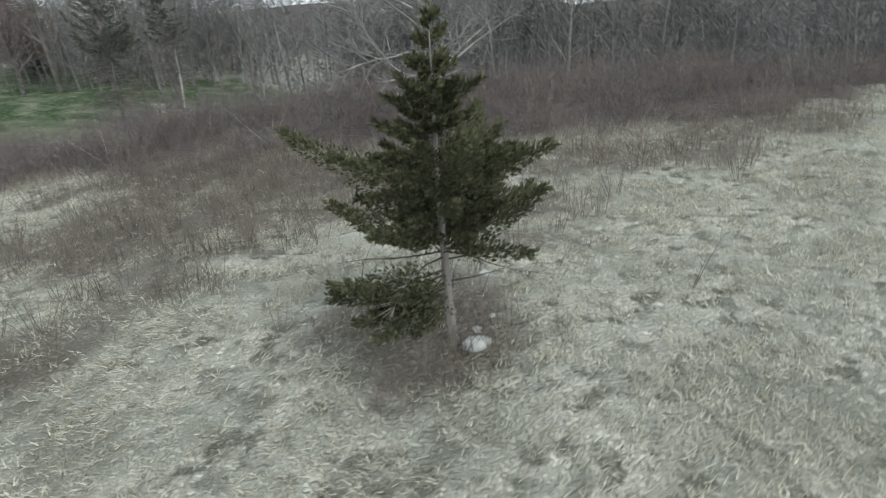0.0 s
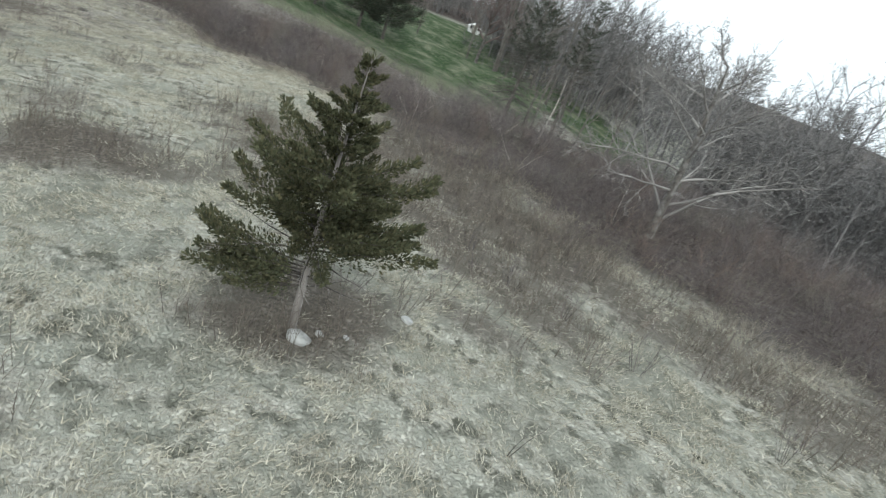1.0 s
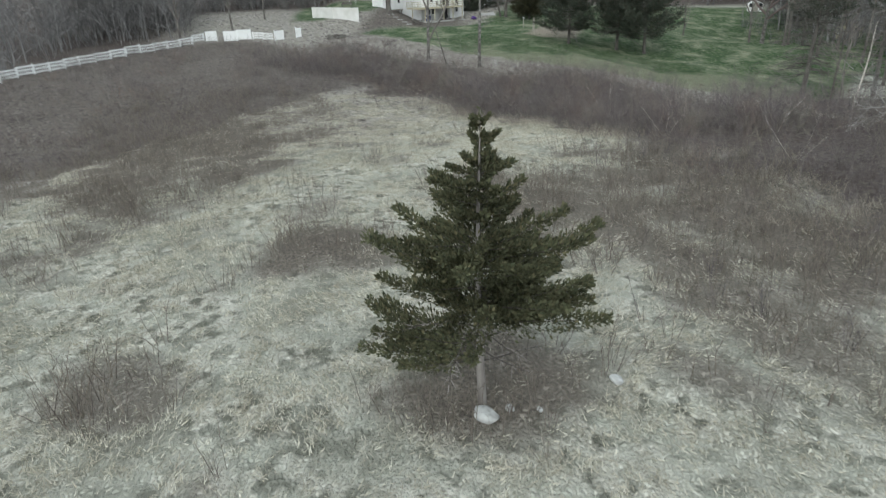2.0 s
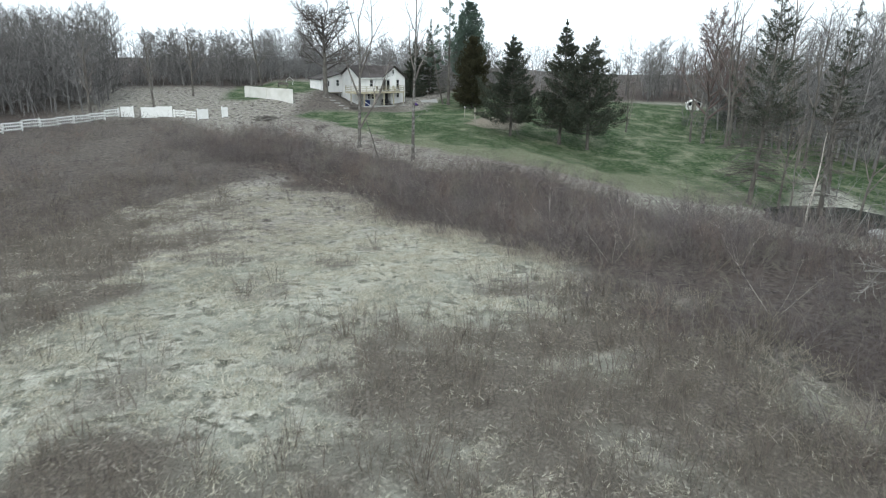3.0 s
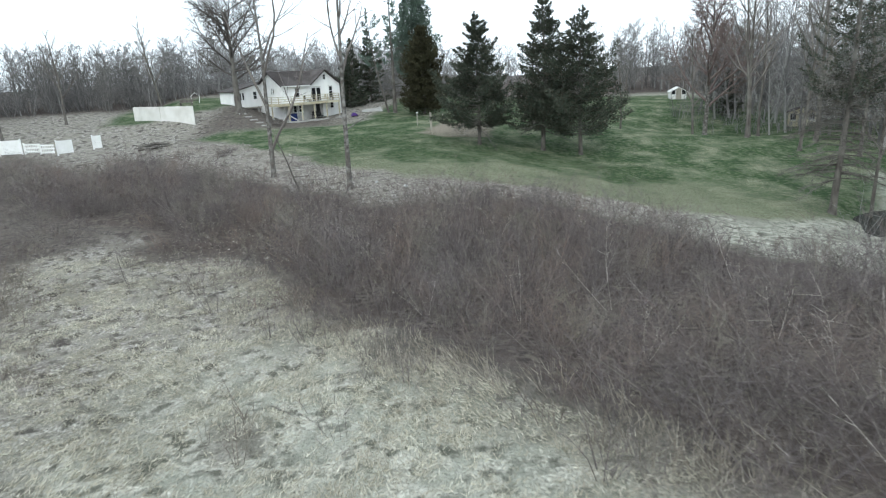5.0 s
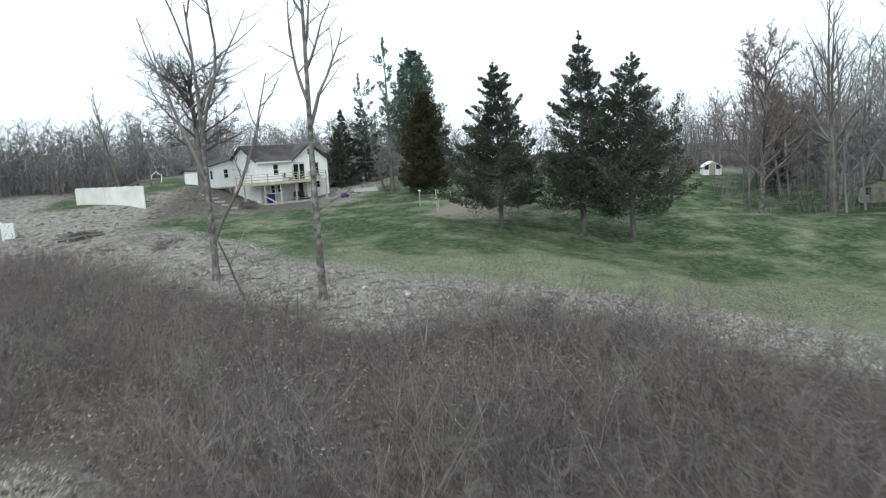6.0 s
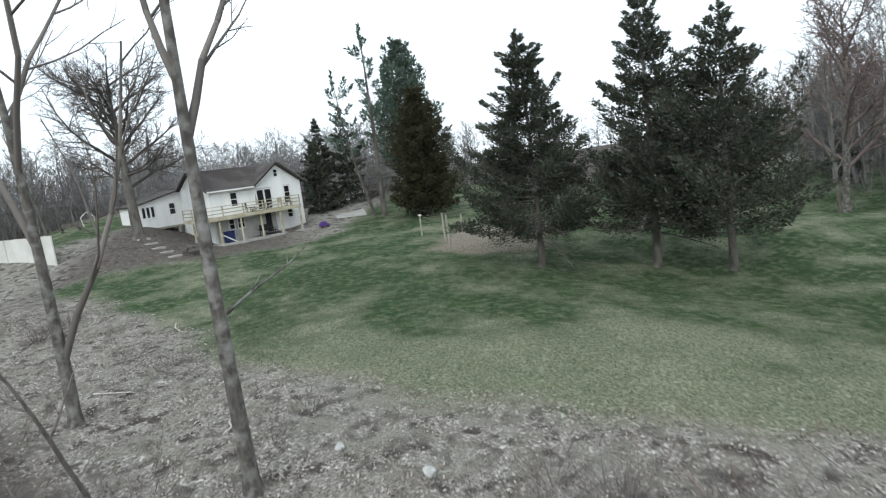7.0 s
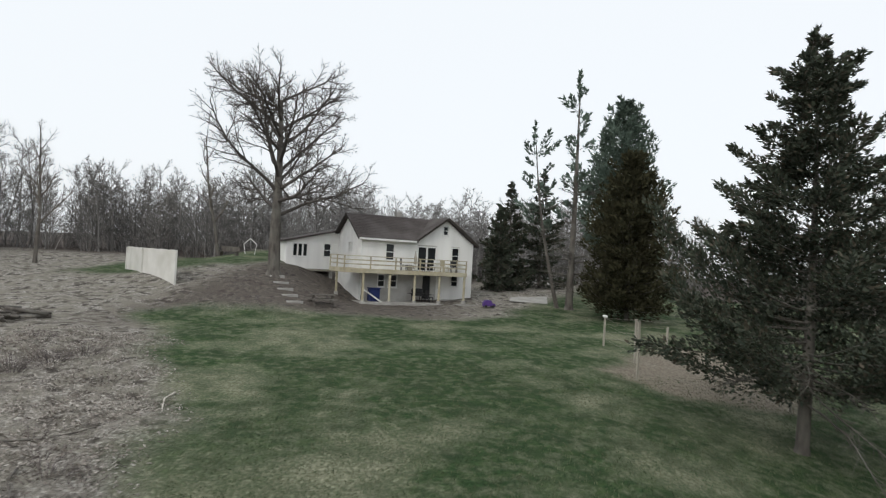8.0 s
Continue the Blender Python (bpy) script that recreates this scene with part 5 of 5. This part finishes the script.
screen = tagged(empty("privacy_screen", pose(0, 0, 0)), "corner screen of tall white panel boards on a mound", "fence")
for a, b in (((-107.9, 22.7), (-112.4, 18.5)), ((-112.4, 18.5), (-117.6, 15.0))):
    n = max(2, round(math.hypot(b[0] - a[0], b[1] - a[1]) / 0.6))
    m = along(a, b)
    step = math.hypot(b[0] - a[0], b[1] - a[1]) / n
    for k in range(n):
        p = m @ Vector((k * step, 0, 0))
        low = float(surface(p.x, p.y)) - 0.15
        bm = boxed(k * step + 0.004, (k + 1) * step - 0.004, -0.02, 0.02, low + 0.1, 2.95 + 0.02 * math.sin(k * 2.1))
        bm.transform(m)
        part("board", bm, M_VINYL, screen)
    for k in (0, n):
        p = m @ Vector((k * step, 0, 0))
        bm = boxed(k * step - 0.06, k * step + 0.06, 0.025, 0.14, float(surface(p.x, p.y)) - 0.4, 2.9)
        bm.transform(m)
        part("post", bm, M_VINYL, screen)


def panel_fence(points, solid, tall, label):
    f = tagged(empty("white_fence", pose(points[0][0], points[0][1], 0)), label, "fence")
    f.matrix_world = Matrix()
    for a, b in zip(points, points[1:]):
        n = max(1, round(math.hypot(b[0] - a[0], b[1] - a[1]) / 2.4))
        m = along(a, b)
        step = math.hypot(b[0] - a[0], b[1] - a[1]) / n
        for k in range(n):
            p = m @ Vector(((k + 0.5) * step, 0, 0))
            g = float(surface(p.x, p.y))
            bm = boxed(k * step - 0.07, k * step + 0.07, -0.07, 0.07, g - 0.3, g + tall + 0.12)
            bm.transform(m)
            part("post", bm, M_TRIM, f)
            rows = [(g + 0.08, g + tall)] if solid else [(g + 0.25, g + 0.40), (g + tall * 0.55, g + tall * 0.55 + 0.15), (g + tall - 0.15, g + tall)]
            for z0, z1 in rows:
                bm = boxed(k * step + 0.075, (k + 1) * step - 0.075, -0.02, 0.02, z0, z1)
                bm.transform(m)
                part("panel" if solid else "rail", bm, M_TRIM, f)
            if not solid:
                for j in range(8):
                    x = k * step + 0.2 + j * (step - 0.4) / 7
                    bm = boxed(x - 0.045, x + 0.045, -0.035, -0.022, g + 0.15, g + tall + 0.02)
                    bm.transform(m)
                    part("picket", bm, M_TRIM, f)
    return f


panel_fence([(-98.4, 8.2), (-99.2, 9.7)], True, 1.5, "short white vinyl panel fence by the woods")
panel_fence([(-99.8, 11.6), (-100.2, 12.5)], True, 1.5, "single white vinyl fence panel beside bare brush")
panel_fence([(-100.45, 4.7), (-98.5, 8.0)], False, 1.15, "low white picket fence half hidden by branches")
panel_fence([(-100.5, 4.4), (-101.1, 0.0)], True, 1.6, "white vinyl panel fence in front of the woods")
panel_fence([(-101.1, -1.0), (-101.3, -2.8)], True, 1.6, "narrow white vinyl panel in front of the woods")
panel_fence([(-101.3, -3.0), (-93.4, -9.2), (-84, -17), (-72, -24)], False, 1.2, "long white picket fence along the woods")

GARDEN_POSTS = "posts round the garden bed"
for k, (x, y, h, cap) in enumerate(((-98.4, 50.0, 1.6, True), (-90.9, 49.3, 2.6, False), (-94.4, 50.4, 2.2, False), (-98.2, 53.5, 1.3, False), (-93.0, 58.4, 1.5, False), (-88.2, 54.6, 1.5, False))):
    g = float(surface(x, y))
    e = tagged(empty("garden_post", pose(x, y, g, 2 * math.sin(k * 3), 2 * math.cos(k * 2), 15 * k)), "grey wooden garden fence post", "post", GARDEN_POSTS)
    part("shaft", boxed(-0.05, 0.05, -0.05, 0.05, -0.3, h, bevel=0.008), M_POST, e)
    if cap:
        part("cap", boxed(-0.16, 0.16, -0.10, 0.10, h, h + 0.12, bevel=0.02), M_TRIM, e, "white box on top")
for k, (a, b) in enumerate((((-98.4, 50.0), (-94.4, 50.4)), ((-98.4, 50.0), (-98.2, 53.5)), ((-90.9, 49.3), (-88.2, 54.6)))):
    w = tagged(empty("garden_wire", Matrix()), "thin grey wire strands between garden posts", "wire", "wires round the garden bed")
    za, zb = float(surface(*a)), float(surface(*b))
    for h in (0.4, 0.8, 1.2, 1.55):
        mesh_object("strand", *tubes([(a[0], a[1], za + h)], [(b[0], b[1], zb + h)], [0.006], [0.006], 4), M_POST, w)


# ---- round the house ----
def placed(x, y, z=None):
    """A pose by the house's own measures, at the height of the ground unless given."""
    p = HOUSE @ Vector((x, y, 0))
    return Matrix.Translation((p.x, p.y, float(surface(p.x, p.y)) if z is None else z)) @ HOUSE.to_3x3().to_4x4()


SLAB = -0.22
bin_ = tagged(empty("storage_bin", placed(0.95, -0.75, SLAB)), "dark blue plastic storage bin under the deck", "bin")
part("body", boxed(-0.42, 0.42, -0.3, 0.3, 0, 0.95, bevel=0.04), M_BLUE, bin_)
part("lid", boxed(-0.46, 0.46, -0.34, 0.34, 0.955, 1.05, bevel=0.03), M_BLUE, bin_)
grill = tagged(empty("barbecue_grill", placed(4.6, -0.8, SLAB)), "black covered barbecue grill under the deck", "grill")
part("hood", boxed(-0.42, 0.42, -0.28, 0.28, 0.72, 1.1, bevel=0.1), M_DARK, grill)
part("firebox", boxed(-0.40, 0.40, -0.26, 0.26, 0.5, 0.718), M_DARK, grill)
for sx in (-1, 1):
    part("side_shelf", boxed(min(sx * 0.42, sx * 0.75), max(sx * 0.42, sx * 0.75), -0.22, 0.22, 0.68, 0.71), M_DARK, grill)
    for sy in (-1, 1):
        part("leg", boxed(sx * 0.36 - 0.025, sx * 0.36 + 0.025, sy * 0.22 - 0.025, sy * 0.22 + 0.025, 0, 0.498), M_DARK, grill)


def chair(name, m, mat, label, group=""):
    e = tagged(empty(name, m), label, "chair", group)
    part("seat", boxed(-0.26, 0.26, -0.26, 0.26, 0.40, 0.45, bevel=0.01), mat, e)
    bm = boxed(-0.26, 0.26, 0.24, 0.28, 0.47, 0.95, bevel=0.01)
    part("backrest", bm, mat, e)
    for sx in (-1, 1):
        part("armrest", boxed(sx * 0.28 - 0.035, sx * 0.28 + 0.035, -0.26, 0.235, 0.62, 0.65), mat, e)
        for sy in (-1, 1):
            part("leg", boxed(sx * 0.23 - 0.025, sx * 0.23 + 0.025, sy * 0.22 - 0.025, sy * 0.22 + 0.025, 0, 0.398), mat, e)
    return e


ON_DECK = "chairs on the deck"
chair("deck_chair", placed(7.0, -0.7, FLOOR - 0.02) @ pose(0, 0, 0, 0, 0, 20), M_DECK, "pale wooden armchair on the deck", ON_DECK)
chair("deck_chair", placed(7.8, -0.8, FLOOR - 0.02) @ pose(0, 0, 0, 0, 0, -15), M_DARK, "dark plastic armchair on the deck", ON_DECK)
chair("deck_chair", placed(3.3, -0.9, FLOOR - 0.02) @ pose(0, 0, 0, 0, 0, 80), M_DARK, "dark plastic armchair on the deck", ON_DECK)
chair("deck_chair", placed(5.9, -0.9, FLOOR - 0.02) @ pose(0, 0, 0, 0, 0, 200), M_TRIM, "white plastic armchair on the deck", ON_DECK)
chair("patio_chair", placed(5.6, -1.0, SLAB) @ pose(0, 0, 0, 0, 0, 30), M_DARK, "dark chair on the patio under the deck")
table = tagged(empty("deck_table", placed(5.2, -0.95, FLOOR - 0.02)), "low round dark table on the deck", "table")
bm = bmesh.new()
bmesh.ops.create_cone(bm, cap_ends=True, segments=24, radius1=0.45, radius2=0.45, depth=0.04, matrix=Matrix.Translation((0, 0, 0.68)))
part("tabletop", bm, M_DARK, table)
for k in range(4):
    a = math.pi / 4 + k * math.pi / 2
    part("leg", boxed(math.cos(a) * 0.3 - 0.02, math.cos(a) * 0.3 + 0.02, math.sin(a) * 0.3 - 0.02, math.sin(a) * 0.3 + 0.02, 0, 0.658), M_DARK, table)
umb = tagged(empty("patio_umbrella", placed(4.35, -0.7, FLOOR - 0.02)), "folded grey patio umbrella on the deck", "umbrella")
mesh_object("pole", *tubes([(0, 0, 0.05)], [(0, 0, 1.6)], [0.02], [0.02], 8), M_POST, umb)
mesh_object("canopy", *merge([tubes([(0, 0, 0.55)], [(0, 0, 0.9)], [0.10], [0.13], 10), tubes([(0, 0, 0.9)], [(0, 0, 1.55)], [0.13], [0.03], 10)]), M_POST, umb)
part("base", boxed(-0.2, 0.2, -0.2, 0.2, 0, 0.05, bevel=0.015), M_CONCRETE, umb)
pot = tagged(empty("flower_pot", placed(3.7, -1.2, FLOOR - 0.02)), "pot of dried plants on the deck", "flower pot")
mesh_object("pot", *tubes([(0, 0, 0)], [(0, 0, 0.25)], [0.16], [0.2], 10), M_POST, pot)
r = np.random.default_rng(9)
stalks = mesh_object("dried_plant", *kites(r.normal(size=(120, 3)) * [0.12, 0.12, 0.02] + [0, 0, 0.24], r.normal(size=(120, 3)) * 0.5 + [0, 0, 0.8], 0.25, 0.05, r), M_WEED, pot)
stalks["kind"] = "stuff"
ramp = part("drain_pipe", boxed(-1.05, 1.05, -0.06, 0.06, -0.06, 0.06, bevel=0.02), M_TRIM)
ramp.matrix_world = placed(0.75, -1.15, 0.2) @ pose(0, 0, 0, 0, 32, 0)
tagged(ramp, "white drain pipe sloping down under the deck", "drain pipe")

picnic = tagged(empty("picnic_table", pose(-106.9, 33.0, float(surface(-106.9, 33.0)), 0, 0, 110)), "dark weathered picnic table on the lawn's edge", "table")
for k in range(5):
    part("top_board", boxed(-0.9, 0.9, -0.37 + k * 0.15, -0.23 + k * 0.15, 0.70, 0.74), M_BARK, picnic)
for sy in (-1, 1):
    for k in (0, 1):
        y = sy * (0.62 + k * 0.14)
        part("bench_board", boxed(-0.9, 0.9, y - 0.065, y + 0.065, 0.42, 0.46), M_BARK, picnic)
for sx in (-0.65, 0.65):
    part("cross_beam", boxed(sx - 0.02, sx + 0.02, -0.8, 0.8, 0.36, 0.418), M_BARK, picnic)
    for sy in (-1, 1):
        bm = boxed(-0.025, 0.025, -0.05, 0.05, 0, 0.84)
        bm.transform(Matrix.Translation((sx + 0.05, sy * 0.62, -0.03)) @ Matrix.Rotation(sy * 0.55, 4, "X"))
        part("leg", bm, M_BARK, picnic)

for k in range(5):
    u = k / 4
    x, y = -111.2 + u * 5.2, 28.9 + u * 2.4
    st = part("garden_step", boxed(-0.55, 0.55, -0.18, 0.18, -0.12, 0.10, bevel=0.015), M_CONCRETE)
    st.matrix_world = pose(x, y, float(surface(x, y)), 0, 0, 115)
    tagged(st, "pale stone slab step set in the bank", "step", "steps up the bank")

toy = part("toy_car", bmesh.new(), M_PURPLE)
bm = prism(bmesh.new(), [(-0.5, 0.1), (0.5, 0.1), (0.5, 0.3), (0.25, 0.36), (0.1, 0.58), (-0.3, 0.58), (-0.5, 0.36)], -0.25, 0.25)
bmesh.ops.bevel(bm, geom=list(bm.edges), offset=0.03, segments=2, affect="EDGES")
bm.to_mesh(toy.data)
bm.free()
toy.matrix_world = pose(-113.4, 45.2, float(surface(-113.4, 45.2)), 0, 0, 100)
tagged(toy, "purple plastic ride-on toy by the house corner", "toy")
for sx in (-0.3, 0.3):
    for sy in (-0.27, 0.27):
        bm = bmesh.new()
        bmesh.ops.create_cone(bm, cap_ends=True, segments=16, radius1=0.11, radius2=0.11, depth=0.06, matrix=Matrix.Translation((sx, sy, 0.11)) @ Matrix.Rotation(math.pi / 2, 4, "X"))
        part("wheel", bm, M_DARK, toy)

swing = tagged(empty("garden_arbour", pose(-125.0, 23.2, float(surface(-125.0, 23.2)), 0, 0, 75)), "white five-sided wire garden arbour on the back lawn", "arbour")
PTS = [(-0.5, 0.0), (-0.68, 0.95), (0, 1.5), (0.68, 0.95), (0.5, 0.0)]
for a, b in zip(PTS, PTS[1:]):
    mesh_object("hoop_bar", *tubes([(a[0], 0, a[1])], [(b[0], 0, b[1])], [0.035], [0.035], 6), M_TRIM, swing)
part("bench", boxed(-0.48, 0.48, -0.2, 0.2, 0.3, 0.36), M_DARK, swing)
bench = tagged(empty("garden_bench", pose(-123.0, 21.8, float(surface(-123.0, 21.8)), 0, 0, 70)), "dark wooden bench on the back lawn", "bench")
part("seat", boxed(-1.0, 1.0, -0.25, 0.25, 0.42, 0.48), M_BARK, bench)
part("backrest", boxed(-1.0, 1.0, 0.22, 0.27, 0.5, 0.9), M_BARK, bench)
for sx in (-0.85, 0.85):
    part("leg", boxed(sx - 0.05, sx + 0.05, -0.22, 0.22, 0, 0.418), M_BARK, bench)

pile = tagged(empty("log_pile", pose(-97.2, 17.8, float(surface(-97.2, 17.8)))), "dark tumbled pile of cut logs and branches", "log pile")
r = np.random.default_rng(77)
for k in range(26):
    p = np.array([r.normal() * 1.1, r.normal() * 0.9, 0.10 + 0.5 * r.random() * math.exp(-k / 20)])
    d = unit(np.array([r.normal(), r.normal(), r.normal() * 0.2])) * r.uniform(0.5, 1.3)
    rad = r.uniform(0.05, 0.11)
    v, f = tubes([p - d], [p + d], [rad], [rad * 0.85], 8)
    mesh_object("log", v, [f, np.array([list(range(8))[::-1], list(range(8, 16))])], M_BARK, pile)
STICKS = "fallen branches in the leaf litter"
for k, (x, y, a, L) in enumerate(((-77, 31, 0.4, 2.2), (-75.5, 29.5, 1.2, 1.6), (-80.5, 30.0, 2.3, 2.6), (-70, 33, 2.8, 1.4), (-66, 31.5, 0.9, 1.6), (-84, 31.5, 0.2, 2.4), (-64, 33.2, 1.9, 1.2))):
    c, s = math.cos(a) * L / 2, math.sin(a) * L / 2
    p = [np.array([x + c * u, y + s * u + 0.12 * math.sin(u * 3 + k), float(surface(x + c * u, y + s * u)) + 0.07]) for u in (-1, -0.3, 0.4, 1)]
    tagged(mesh_object("fallen_branch", *tubes(p[:-1], p[1:], [0.035, 0.03, 0.022], [0.03, 0.022, 0.008], 6), M_PALE if k % 2 else M_BARK), "crooked fallen branch on the leaf litter", "branch", STICKS)

# gravel drive beyond the house
xs = np.linspace(0, 1, 40)
cx, cy = -117 - 45 * xs, 49.0 + 8 * xs + 6 * xs * xs
edge = [np.stack([cx + s * 0.3, cy + s * 1.6, height(cx + s * 0.3, cy + s * 1.6) + 0.04], 1) for s in (-1, 1)]
v = np.concatenate(edge)
drive = mesh_object("gravel_drive", v, np.array([[i, i + 1, i + 41, i + 40] for i in range(39)]), M_CONCRETE)
tagged(drive, "pale gravel drive running behind the house", "drive", kind="structure")


# ---- far sheds ----
def shed(name, x, y, turn, w, d, h, rise, wall_mat, roof_mat, label, category="shed"):
    s = tagged(empty(name, pose(x, y, float(surface(x, y)) - 0.1, 0, 0, turn)), label, category)
    bm = prism(bmesh.new(), [(-w / 2, 0), (w / 2, 0), (w / 2, h), (0, h + rise), (-w / 2, h)], -d / 2, d / 2)
    part("wall", bm, wall_mat, s)
    for sx in (-1, 1):
        part("roof", slab(bmesh.new(), (0, -d / 2 - 0.2, h + rise + 0.1), (0, d / 2 + 0.2, h + rise + 0.1), (sx * (w / 2 + 0.25), d / 2 + 0.2, h - rise * 0.25 / (w / 2) + 0.1), (sx * (w / 2 + 0.25), -d / 2 - 0.2, h - rise * 0.25 / (w / 2) + 0.1), 0.09), roof_mat, s)
    dr = part("door", boxed(-0.5, 0.5, -d / 2 - 0.05, -d / 2 - 0.003, 0.05, 2.0), M_POST, s)
    part("handle", boxed(0.36, 0.40, -d / 2 - 0.09, -d / 2 - 0.052, 0.95, 1.1), M_DARK, dr)
    for sx in (-1, 1):
        wd = part("window", boxed(sx * w * 0.32 - 0.35, sx * w * 0.32 + 0.35, -d / 2 - 0.03, -d / 2 - 0.003, 1.0, 1.9), M_GLASS, s)
        part("window_sill", boxed(sx * w * 0.32 - 0.42, sx * w * 0.32 + 0.42, -d / 2 - 0.1, -d / 2 - 0.033, 0.92, 0.99), M_TRIM, wd)
    return s


shed("garden_shed", -121.6, 112.3, 60, 3.0, 2.6, 1.5, 0.8, M_TRIM, M_TRIM, "small shed with a bright white roof by the woods")
shed("garden_shed", -88.5, 107.2, 40, 3.8, 3.0, 2.1, 0.7, M_DECK, M_ROOF, "tan shed with a low roof among the trees")
